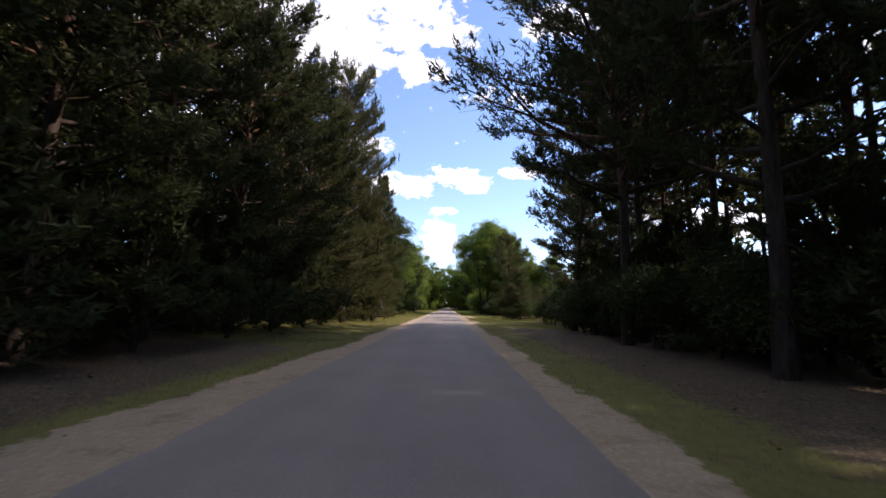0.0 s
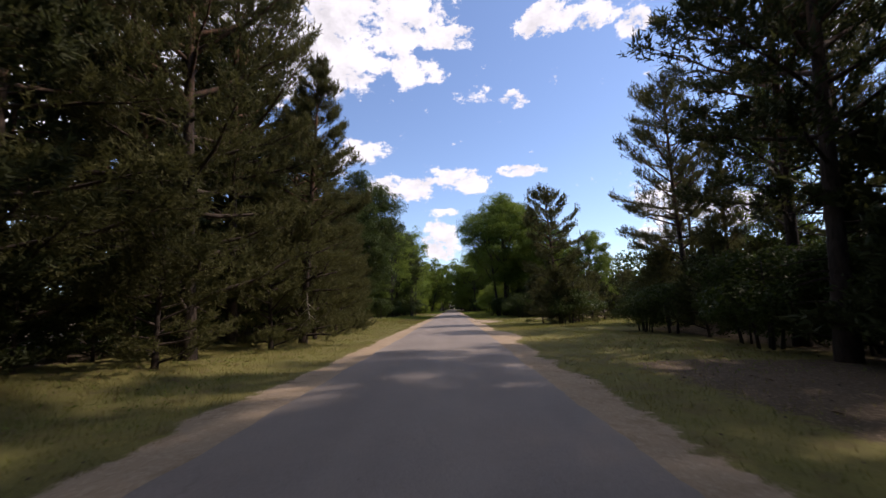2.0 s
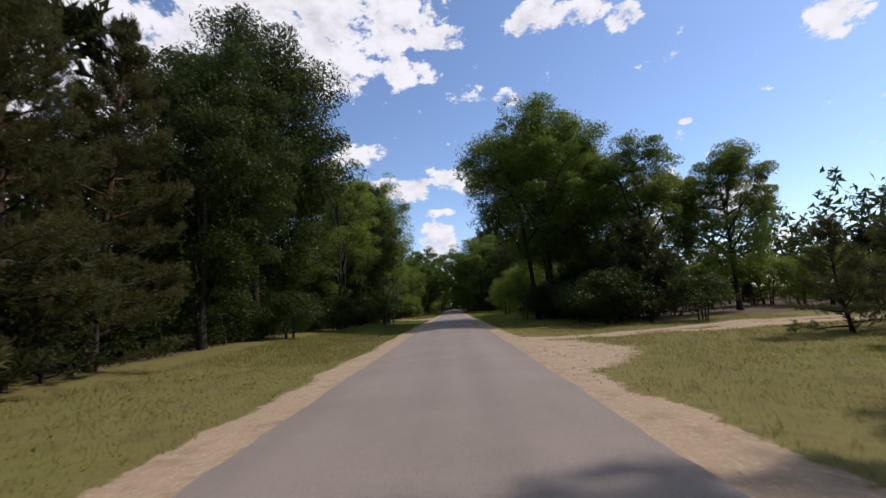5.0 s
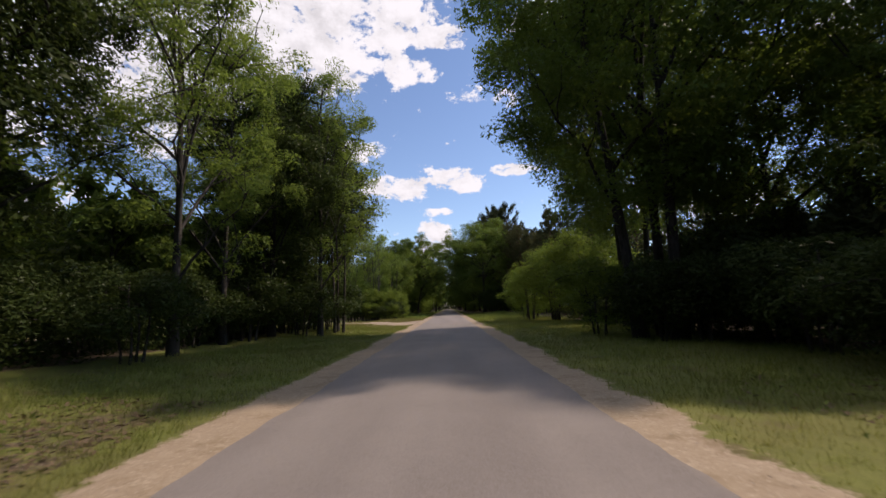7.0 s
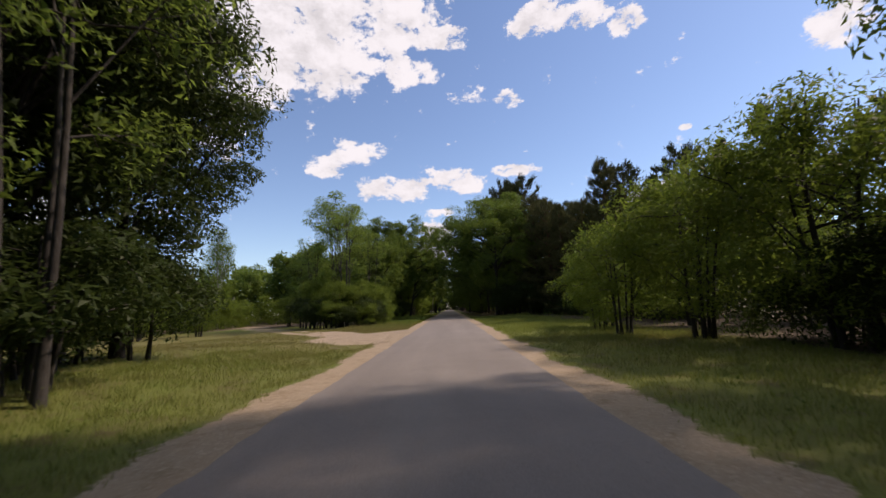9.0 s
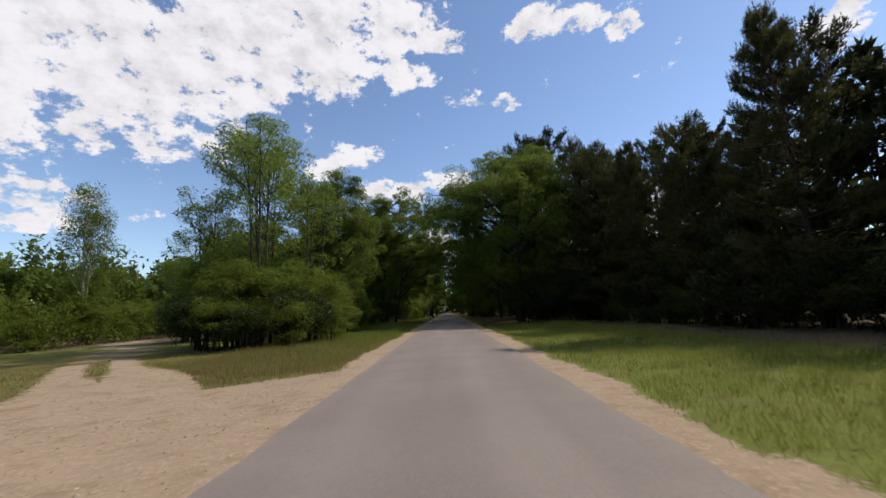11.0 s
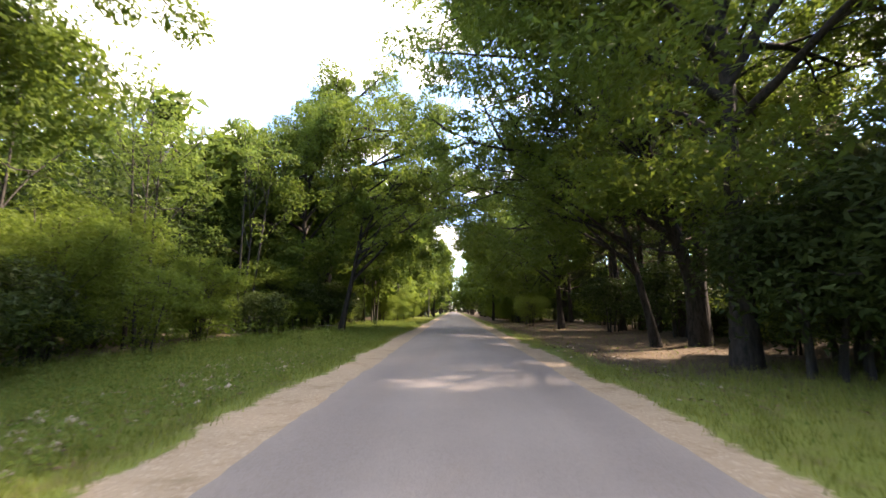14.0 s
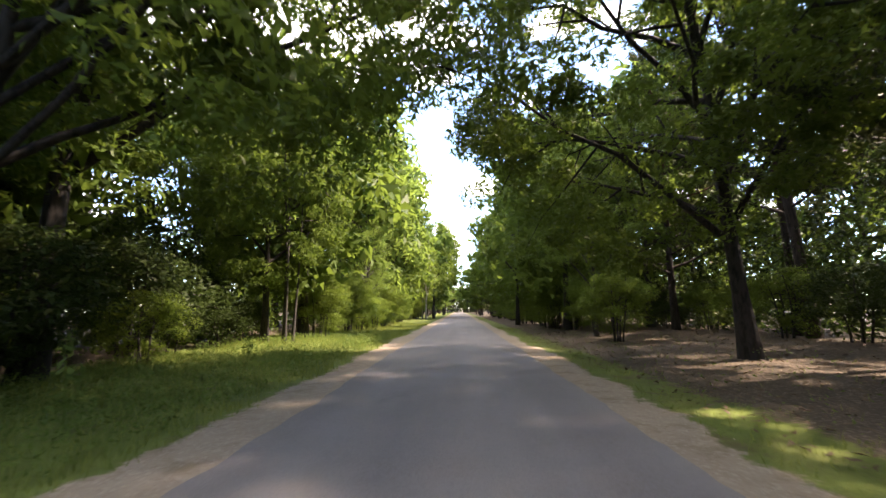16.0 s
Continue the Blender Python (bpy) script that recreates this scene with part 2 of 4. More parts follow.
litter = n.mix(mid, (0.040, 0.030, 0.020), (0.105, 0.080, 0.054))
litter = n.mix(n.ramp(grit, 0.7, 0.95, 0.0, 0.65), litter, (0.215, 0.172, 0.122))
litter = n.mix(n.ramp(fine, 0.48, 0.3, 0.0, 0.7), litter, (0.025, 0.018, 0.012))
jig = n.math("MULTIPLY", n.math("SUBTRACT", n.noise(pos, 3.4, 7.0, 0.72), 0.5), 1.5)
col = n.mix(n.ramp(n.math("ADD", litter_a, jig), 0.35, 0.65), turf, litter)
col = n.mix(n.ramp(n.math("ADD", sand_a, jig), 0.38, 0.62), col, sand_c)
hgt = n.math("ADD", n.math("MULTIPLY", fine, 0.5), n.math("ADD", n.math("MULTIPLY", grit, 0.18), mid))
bump = n.add("ShaderNodeBump", {"Strength": 0.8, "Distance": 0.018, "Height": hgt}).outputs[0]
finish(n, n.add("ShaderNodeBsdfPrincipled", {"Base Color": col, "Roughness": 0.95, "Normal": bump, "Specular IOR Level": 0.15}).outputs[0])

# grass blades: straw to green, by place
GRASS, n = material("verge_grass_blades")
geo = n.add("ShaderNodeNewGeometry")
py = n.add("ShaderNodeSeparateXYZ", {0: geo.outputs["Position"]}).outputs[1]
px = n.add("ShaderNodeSeparateXYZ", {0: geo.outputs["Position"]}).outputs[0]
shady = n.math("MULTIPLY", n.ramp(py, 64.0, 80.0), n.ramp(py, 108.0, 98.0, 0.0, 0.65))
meadow = n.math("MULTIPLY", n.ramp(px, -1.0, 1.0), n.ramp(py, 100.0, 112.0, 0.0, 0.85))
meadow = n.math("ADD", meadow, n.math("MULTIPLY", n.ramp(px, 1.0, -1.0), n.ramp(py, 126.0, 138.0)))
lush = n.math("ADD", n.math("ADD", meadow, shady), n.math("MULTIPLY", n.math("SUBTRACT", n.noise(geo.outputs["Position"], 0.35, 4.0, 0.6), 0.45), 2.0))
lush = n.math("ADD", lush, n.math("MULTIPLY", geo.outputs["Random Per Island"], 0.35), clamp=True)
straw = n.mix(geo.outputs["Random Per Island"], (0.140, 0.122, 0.044), (0.285, 0.238, 0.094))
green = n.mix(geo.outputs["Random Per Island"], (0.105, 0.145, 0.024), (0.255, 0.300, 0.066))
col = n.mix(n.math("MULTIPLY", lush, 0.9), straw, green)
b = n.add("ShaderNodeBsdfPrincipled", {"Base Color": col, "Roughness": 0.6, "Specular IOR Level": 0.25})
tr = n.add("ShaderNodeBsdfTranslucent", {"Color": col})
finish(n, n.add("ShaderNodeMixShader", {0: 0.5, 1: b.outputs[0], 2: tr.outputs[0]}).outputs[0])

PEBBLE, n = material("pale_gravel")
r = n.add("ShaderNodeNewGeometry").outputs["Random Per Island"]
pos = n.add("ShaderNodeNewGeometry").outputs["Position"]
col = n.mix(r, (0.24, 0.190, 0.140), (0.44, 0.375, 0.300))
col = n.mix(n.math("MULTIPLY", n.noise(pos, 60.0, 3.0), 0.5), col, (0.24, 0.19, 0.14))
finish(n, n.add("ShaderNodeBsdfPrincipled", {"Base Color": col, "Roughness": 0.85}).outputs[0])

CONE, n = material("dark_pine_cones")
r = n.add("ShaderNodeNewGeometry").outputs["Random Per Island"]
finish(n, n.add("ShaderNodeBsdfPrincipled", {"Base Color": n.mix(r, (0.02, 0.013, 0.008), (0.07, 0.045, 0.028)), "Roughness": 0.85}).outputs[0])

# ---- mesh helpers ----
def mesh_of(name, verts, faces, mat, smooth=False):
    """A mesh from an array of places and an array of equal-sided faces."""
    verts, faces = np.asarray(verts, np.float32), np.asarray(faces, np.int32)
    me = bpy.data.meshes.new(name)
    k = faces.shape[1]
    me.vertices.add(len(verts))
    me.vertices.foreach_set("co", verts.ravel())
    me.loops.add(faces.size)
    me.loops.foreach_set("vertex_index", faces.ravel())
    me.polygons.add(len(faces))
    me.polygons.foreach_set("loop_start", np.arange(0, faces.size, k, dtype=np.int32))
    me.update(calc_edges=True)
    me.polygons.foreach_set("use_smooth", np.full(len(faces), smooth, bool))
    me.materials.append(mat)
    return me


def part(name, me, parent, label=""):
    ob = new(name, me)
    ob.parent = parent
    return tagged(ob, label)


def thing(name, label, category, group="", kind=""):
    return tagged(new(name), label, category, group, kind)


class Tubes:
    """Collects tapered tubes, for stems and limbs, into one mesh."""

    def __init__(self):
        self.v, self.f, self.count = [], [], 0

    def add(self, pts, radii, sides=6):
        pts = np.asarray(pts, float)
        step = np.gradient(pts, axis=0)
        step /= np.linalg.norm(step, axis=1)[:, None] + 1e-9
        ref = np.where(np.abs(step[:, 2:3]) > 0.9, [[1.0, 0, 0]], [[0, 0, 1.0]])
        a = np.cross(step, ref)
        a /= np.linalg.norm(a, axis=1)[:, None] + 1e-9
        b = np.cross(step, a)
        th = np.linspace(0, 2 * np.pi, sides, endpoint=False)
        ring = pts[:, None] + np.asarray(radii)[:, None, None] * (np.cos(th)[None, :, None] * a[:, None] + np.sin(th)[None, :, None] * b[:, None])
        k = len(pts)
        i, j = np.meshgrid(np.arange(k - 1), np.arange(sides), indexing="ij")
        j2 = (j + 1) % sides
        f = np.stack([i * sides + j, i * sides + j2, (i + 1) * sides + j2, (i + 1) * sides + j], -1).reshape(-1, 4) + self.count
        self.v.append(ring.reshape(-1, 3))
        self.f.append(f)
        self.count += k * sides

    def mesh(self, name, mat):
        return mesh_of(name, np.concatenate(self.v), np.concatenate(self.f), mat, True)


def unit(a):
    return a / (np.linalg.norm(a, axis=-1, keepdims=True) + 1e-9)


def leaves(rng, centres, size, upward=0.7, slim=0.55, vary=0.35, out=0.0):
    """Pointed leaves at the centres, turned at random, faces mostly up and outwards."""
    k = len(centres)
    nor = unit(rng.normal(size=(k, 3)) + out + np.array([0, 0, upward * 1.5]))
    lng = unit(np.cross(nor, rng.normal(size=(k, 3))))
    sid = np.cross(nor, lng)
    s = size * (1 + vary * rng.uniform(-1, 1, (k, 1)))
    bend = nor * s * rng.uniform(-0.15, 0.05, (k, 1))
    v = np.stack([centres - lng * s * 0.5 + sid * s * slim * 0.16, centres + sid * s * slim * 0.5 + lng * s * 0.06, centres + lng * s * 0.5 + bend - sid * s * slim * 0.3], 1)
    return v.reshape(-1, 3), np.arange(3 * k).reshape(-1, 3)


def tufts(rng, centres, ways, size, blades=8, width=0.13, open_=0.75):
    """Needle brushes: short narrow blades along a twig through each centre."""
    k = len(centres)
    way = np.repeat(ways, blades, 0)
    d = unit(way + open_ * rng.normal(size=(k * blades, 3)))
    s = size * rng.uniform(0.45, 0.8, (k * blades, 1))
    c = np.repeat(centres, blades, 0) + way * size * rng.uniform(-0.35, 0.6, (k * blades, 1))
    sid = unit(np.cross(d, rng.normal(size=(k * blades, 3)))) * size * width
    v = np.stack([c - sid * 0.5, c + sid * 0.5, c + d * s], 1)
    return v.reshape(-1, 3), np.arange(3 * k * blades).reshape(-1, 3)


def curve(start, way, length, rise, k=5, rng=None, wob=0.06):
    t = np.linspace(0, 1, k)[:, None]
    p = np.asarray(start) + np.asarray(way) * length * t + np.array([0, 0, 1.0]) * rise * length * t ** 2
    if rng is not None:
        p[1:] += rng.normal(size=(k - 1, 3)) * wob * length * t[1:] * 0.6
    return p


# ---- trees ----
def pine(name, seed, h, base, r, limbs, per, size, blades, needle, label, dead=10, trunk_r=0.17, lean=(0, 0), top="round", width=0.13, twigs=True):
    """Scots pine: bent trunk, limbs in loose whorls, needle brushes on the outer limbs and twigs."""
    rng = np.random.default_rng(seed)
    root = thing(name, label, "tree")
    t = np.linspace(0, 1, 9)
    bend = rng.normal(size=2) * 0.25
    axis = np.stack([bend[0] * np.sin(t * 3) + lean[0] * t ** 1.3, bend[1] * np.sin(t * 2.4) + lean[1] * t ** 1.3, h * t * 0.985], 1)
    axis[0, 2] = -0.3
    tr = Tubes()
    rad = trunk_r * (1 - t) ** 0.75 + 0.02
    rad[0] *= 1.35
    tr.add(axis, rad, 8)
    at = lambda z: np.array([np.interp(z, axis[:, 2], axis[:, i]) for i in range(3)])
    lim = tr
    cs, ws = [], []
    for i in range(limbs):
        u = (i + rng.uniform(0, 0.9)) / limbs
        z = base + (h * 0.97 - base) * u ** 0.9
        if top == "cone":
            prof = (1 - u) ** 0.75 * 0.95 + 0.06
        else:
            prof = np.sqrt(max(0.02, 1 - (abs(u - 0.35) / 0.66) ** 2.2)) * 0.95 + 0.04
        ln = r * prof * rng.uniform(0.72, 1.12)
        a = i * 2.4 + rng.uniform(-0.5, 0.5)
        elv = radians(rng.uniform(-8, 22) + 32 * u)
        way = np.array([np.cos(a) * np.cos(elv), np.sin(a) * np.cos(elv), np.sin(elv)])
        p = curve(at(z), way, ln, rng.uniform(-0.02, 0.22), 5, rng, 0.05)
        lim.add(p, np.linspace(0.018 + 0.016 * ln, 0.008, 5), 4 if twigs else 3)
        k = max(6, int(per * (0.35 + 0.65 * ln / r)))
        q = np.sqrt(rng.uniform(0.06, 1, k))
        cen = np.stack([np.interp(q, np.linspace(0, 1, 5), p[:, j]) for j in range(3)], 1)
        side = unit(np.cross(way, [0, 0, 1.0]))
        off = rng.normal(size=(k, 1)) * (0.10 + 0.26 * ln * (1.15 - q[:, None])) * 0.8
        off = np.clip(off, -0.42 * ln, 0.42 * ln)
        cen = cen + side * off + np.array([0, 0, 1.0]) * (rng.normal(size=(k, 1)) * 0.10 + 0.04) + way * np.abs(off) * 0.5
        cs.append(cen)
        ws.append(unit(way * 0.6 + side * np.sign(off) * 0.5 + np.array([0, 0, 0.55])))
        for s in (-1, 1) if twigs else ():
            for g in (0.45, 0.7):
                o = np.array([np.interp(g, np.linspace(0, 1, 5), p[:, j]) for j in range(3)])
                lim.add(curve(o, unit(way + side * s * 0.9), ln * 0.3, 0.1, 3), [0.012, 0.008, 0.004], 3)
        if twigs and u > 0.35:  # upright new shoots at the limb ends
            cs.append(p[-1] + rng.normal(size=(5, 3)) * [0.16, 0.16, 0.08] + [0, 0, 0.12])
            ws.append(np.tile([[0, 0, 1.6]], (5, 1)))
    tip = at(h * 0.97) + rng.normal(size=(14, 3)) * [0.12, 0.12, 0.3]
    cs.append(tip)
    ws.append(np.tile([[0, 0, 1.0]], (14, 1)))
    for i in range(dead):
        z = rng.uniform(1.0, max(base, 1.6))
        a = rng.uniform(0, 6.28)
        p = curve(at(z), [np.cos(a), np.sin(a), rng.uniform(-0.25, 0.2)], rng.uniform(0.6, 1.9), -0.15, 4, rng, 0.07)
        lim.add(p, [0.02, 0.014, 0.009, 0.004], 3)
    v, f = tufts(rng, np.concatenate(cs), np.concatenate(ws), size, blades, width)
    part("trunk", tr.mesh("trunk", PINE_BARK), root, "reddish brown scaly bark with thin limbs")
    part("crown", mesh_of("crown", v, f, needle), root, "grey-green needle brushes")
    return root


def broadleaf(name, seed, h, base, r, count, leaf, mat, bark, label, stems=1, trunk_r=0.2, limbs=9, clump=0.8, flat=0.6, category="tree", fork=None,
              leans=0.25, slim=0.6, bare=0.0, lop=(0, 0), fuller=0.4, foot_gap=1.0, parting=0.0):
    """Broad-leaved tree or shrub: stems that fork into limbs and twigs, leaves in loose clumps on the twigs."""
    rng = np.random.default_rng(seed)
    root = thing(name, label, category)
    tr = Tubes()
    single = trunk_r >= 0.22  # great limbs of old trees are parts of their own
    boughs = []
    cz, rz = (h + base) / 2, (h - base) / 2
    tips = []
    fork = base + 0.25 * (h - base) if fork is None else fork
    per = max(3, limbs // stems)
    for s in range(stems):
        a0 = 6.28 * s / stems + rng.uniform(-0.5, 0.5)
        out = 0.0 if stems == 1 else rng.uniform(0.35, 0.8) * r * 0.5
        foot = np.array([np.cos(a0), np.sin(a0), 0]) * (0.0 if stems == 1 else 0.12 + 0.06 * r) * foot_gap
        t = np.linspace(0, 1, 8)
        top = np.array([np.cos(a0) * out + lop[0] * 0.3, np.sin(a0) * out + lop[1] * 0.3, h * rng.uniform(0.82, 0.95)])
        axis = foot + t[:, None] * (top - foot) + np.stack([np.sin(t * 4 + seed) * leans * 0.5, np.cos(t * 3.1 + seed) * leans * 0.5 - 0.5 * leans, 0 * t], 1) * t[:, None]
        if parting:
            axis[:, :2] *= (np.clip(axis[:, 2:] - parting * 0.4, 0.1, None) / h) ** 0.35 * np.clip(axis[:, 2:] / (parting * 2.2), 0.04, 1)
        axis[0, 2] = -0.25
        rad = trunk_r * (1 - 0.93 * t) ** 0.9 + 0.012
        rad[0] *= 1.5
        tr.add(axis, rad, 9 if trunk_r > 0.15 else 6)
        for i in range(per):
            u = (i + rng.uniform(0.1, 0.9)) / per
            z = fork + (h * 0.86 - fork) * u ** 1.1
            o = np.array([np.interp(z, axis[:, 2], axis[:, j]) for j in range(3)])
            a = (a0 if stems > 1 else 0) + i * 2.4 + rng.uniform(-0.5, 0.5)
            # the limb ends on the crown's rounded outline
            e = radians(rng.uniform(-25, 35) + 45 * u)
            goal = np.array([np.cos(a) * np.cos(e) * r + lop[0], np.sin(a) * np.cos(e) * r + lop[1], cz + np.sin(e) * rz * 0.95]) * np.array([1, 1, 1])
            goal[:2] *= rng.uniform(0.72, 0.98)
            way = goal - o
            ln = np.linalg.norm(way)
            way /= ln
            p = curve(o, way + np.array([0, 0, 0.18]), ln, -0.18, 6, rng, 0.05)
            lr = min(trunk_r * 0.5, 0.03 + 0.018 * ln)
            lim = Tubes() if single else tr
            if single:
                boughs.append(lim)
            lim.add(p, np.linspace(lr, 0.014, 6), 6 if single else 4)
            tips += [p[-1], p[-2], p[3]]
            for g in np.linspace(0.35, 0.95, 6 if h > 6 else 3):
                o2 = np.array([np.interp(g, np.linspace(0, 1, 6), p[:, j]) for j in range(3)])
                w2 = unit(way * 0.7 + rng.normal(size=3) * 0.75 + np.array([0, 0, 0.15]))
                l2 = ln * rng.uniform(0.22, 0.46)
                # twigs stay near the crown's outline
                end = (o2 + w2 * l2 - [lop[0], lop[1], cz]) / [r, r, rz]
                l2 *= 1.0 if np.linalg.norm(end) < 1.02 else 0.35
                p2 = curve(o2, w2, l2, -0.08, 4, rng, 0.08)
                lim.add(p2, np.linspace(lr * 0.45, 0.006, 4), 4 if single else 3)
                tips.append(p2[-1])
    tips = np.array(tips)
    # twigs between, so that the crown fills its outline unevenly
    fill = int(len(tips) * fuller)
    extra = unit(rng.normal(size=(fill, 3))) * rng.uniform(0.6, 0.86, (fill, 1))
    extra = extra * [r, r, rz] + [lop[0], lop[1], cz]
    tips = np.concatenate([tips, extra])
    tips = tips[tips[:, 2] > base * 0.6 + 0.15]
    tips = tips[rng.uniform(size=len(tips)) >= bare]
    wgt = rng.uniform(0.4, 1.6, len(tips))
    pick = rng.choice(len(tips), count, p=wgt / wgt.sum())
    rad = clump * rng.uniform(0.6, 1.25, len(tips))
    way = unit(rng.normal(size=(count, 3)) + [0, 0, 0.35])
    off = way * np.cbrt(rng.uniform(0.12, 1, (count, 1))) * rad[pick][:, None] * [1, 1, flat]
    cen = tips[pick] + off
    cen[:, 2] = np.maximum(cen[:, 2], 0.05)
    v, f = leaves(rng, cen, leaf, 0.55, slim, out=way * 1.1)
    trunk = part("trunk", tr.mesh("trunk", bark), root)
    for lim in boughs:
        part("limb", lim.mesh("limb", bark), trunk)
    part("crown", mesh_of("crown", v, f, mat), root, "loose leaf clumps with gaps")
    return root


def belt(name, seed, line, tall, deep, count, leaf, mat, label):
    """A thick uneven wall of foliage along a line of places: undergrowth, or woods too deep to tell trees apart."""
    rng = np.random.default_rng(seed)
    line = np.asarray(line, float)
    seg = np.linalg.norm(np.diff(line, axis=0), axis=1)
    run = np.concatenate([[0], np.cumsum(seg)])
    s = rng.uniform(0, run[-1], count)
    x, y = np.interp(s, run, line[:, 0]), np.interp(s, run, line[:, 1])
    edge = tall * (0.78 + 0.16 * np.sin(s * 0.9 + seed) + 0.12 * np.sin(s * 2.3 + 1.7 * seed) + 0.10 * np.sin(s * 0.31 + seed))
    u = rng.uniform(0, 1, count) ** 0.85
    z = edge * u
    half = deep * (0.5 + 0.3 * np.sin(s * 1.7 + z * 0.8)) * np.sqrt(np.clip(1.05 - u ** 3, 0.05, 1))
    x = x + rng.uniform(-1, 1, count) * half
    y = y + rng.uniform(-1, 1, count) * half
    cen = np.stack([x, y, z + height(x, y) + 0.03], 1)
    v, f = leaves(rng, cen, leaf, 0.0, 0.7)
    return tagged(new(name, mesh_of(name, v, f, mat)), label, "woods", kind="stuff")

# ---- ground ----
def smooth(a, lo, hi):
    t = np.clip((a - lo) / (hi - lo), 0, 1)
    return t * t * (3 - 2 * t)


def wave(x, y, s, seed=0.0):
    """Cheap smooth unevenness in -1..1."""
    return (np.sin(x * s + seed) * np.cos(y * s * 0.83 + seed * 2.1) + 0.5 * np.sin(x * s * 2.3 - y * s * 1.7 + seed * 3.3) + 0.5 * np.cos(y * s * 2.9 + x * s * 0.6 + seed)) / 2


def height(x, y):
    x, y = np.asarray(x, float), np.asarray(y, float)
    off = np.abs(x) - 1.95
    z = -0.06 - 0.05 * smooth(off, 0.9, 1.8)
    z = z + 0.05 * wave(x, y, 0.9, 1.0) * smooth(off, 0.6, 2.5) + 0.10 * wave(x, y, 0.28, 4.0) * smooth(off, 1.5, 5)
    z = z + np.where(x < 0, 0.45, -0.05) * smooth(np.abs(x), 3.2, 11.0) * (1 - smooth(y, 95, 120))
    return z + 0.25 * smooth(np.abs(x), 4.0, 12.0) * smooth(y, 130, 150)


def track(x, y):
    """How much of the earth is bare: the strips along the asphalt, lay-bys and side tracks."""
    off = np.abs(x) - 1.95
    wide = np.where(x < 0, 1.0 + 0.6 * (1 - smooth(y, 2, 16)), 0.95 + 0.15 * wave(x, y, 0.2, 2.0))
    s = 1 - smooth(off + 0.16 * wave(x, y, 1.1, 5.0) + 0.12 * wave(x, y, 3.1, 2.0) + 0.10 * wave(x, y, 0.45, 9.0), wide - 0.34, wide + 0.30)
    s = np.maximum(s, (x > 0) * (1 - smooth(np.hypot((x - 2.2) / 1.5, (y - 40.5) / 4.5), 0.75, 1.1)))
    # side track to the right
    lane = np.abs(np.abs(y - 65.6 - 0.10 * x) - 0.75 * smooth(x, 5.0, 7.5))
    s = np.maximum(s, 0.85 * (x > 0) * (1 - smooth(lane + 0.35 * wave(x, y, 1.3, 7.0), 0.35, 0.95)) * (1 - smooth(x, 14, 22)))
    s = np.maximum(s, 0.9 * (x > 0) * (1 - smooth(np.hypot((x - 2.0) / 3.3, (y - 62.0) / 4.8) + 0.10 * wave(x, y, 1.5, 3.0), 0.75, 1.1)))
    # gravel fan and two-rut track to the left
    s = np.maximum(s, (x < 0) * (1 - smooth(np.hypot((x + 2.0) / 5.9, (y - 112.6) / 6.1) + 0.06 * wave(x, y, 1.2, 3.0), 0.86, 1.04)))
    cy = 115.4 + 1.38 * (-x - 6.5) + 0.6 * np.sin(-x * 0.35)
    rut = np.minimum(np.abs(y - cy - 1.25), np.abs(y - cy + 1.25)) - 0.9 * smooth(x, -11.0, -7.0)
    return np.maximum(s, (x < -5.5) * (1 - smooth(rut, 0.5, 1.0)) * (1 - smooth(-x, 34, 42)))


def littered(x, y):
    ll = (x < 0) * smooth(-x, np.where(y < 14, 3.4, 8.8), np.where(y < 14, 5.0, 10.8)) * (1 - smooth(y, 98, 104))
    ll = np.maximum(ll, (x < 0) * smooth(-x, 8.0, 10.5) * smooth(y, 134, 140))
    rr = (x > 0) * smooth(x, np.where(y < 30, 3.6, 9.0), np.where(y < 30, 5.5, 12.0)) * (1 - smooth(y, 40, 48))
    rr = np.maximum(rr, (x > 0) * smooth(x, 9.0, 11.0) * smooth(y, 70, 76))
    rr = np.maximum(rr, (x > 0) * smooth(x, 3.4, 4.8) * smooth(y, 143, 150))
    ll = np.maximum(ll, 0.5 * (1 - smooth(np.hypot((x + 4.7) / 1.3, (y - 73.0) / 3.2), 0.6, 1.1)))
    return np.maximum(ll, rr)


def steps(marks):
    out = []
    for a, b, d in marks:
        out += list(np.arange(a, b, d))
    return np.array(out + [marks[-1][1]])


gx = steps([(-1500, -300, 150), (-300, -60, 30), (-60, -14, 2.0), (-14, 14, 0.33), (14, 60, 2.0), (60, 300, 30), (300, 1500, 150)])
gy = steps([(-600, -60, 90), (-60, -6, 3.0), (-6, 190, 0.55), (190, 420, 3.0), (420, 900, 60), (900, 3000, 300)])
X, Y = np.meshgrid(gx, gy)
Z = height(X, Y)
nx, ny = len(gx), len(gy)
i, j = np.meshgrid(np.arange(ny - 1), np.arange(nx - 1), indexing="ij")
quads = np.stack([i * nx + j, i * nx + j + 1, (i + 1) * nx + j + 1, (i + 1) * nx + j], -1).reshape(-1, 4)
me = mesh_of("ground", np.stack([X, Y, Z], -1).reshape(-1, 3), quads, EARTH, True)
for key, val in (("sand", track(X, Y)), ("litter", littered(X, Y)), ("lush", np.maximum(np.where(X > 0, 0.85 * smooth(Y, 100, 112), smooth(Y, 126, 138)), 0.6 * smooth(Y, 64, 80) * (1 - smooth(Y, 98, 108))))):
    me.attributes.new(key, "FLOAT", "POINT").data.foreach_set("value", val.astype(np.float32).ravel())
tagged(new("ground", me), "sandy earth with dry turf and forest litter", "ground", kind="structure")

# asphalt slab with ragged edges and a slight crown
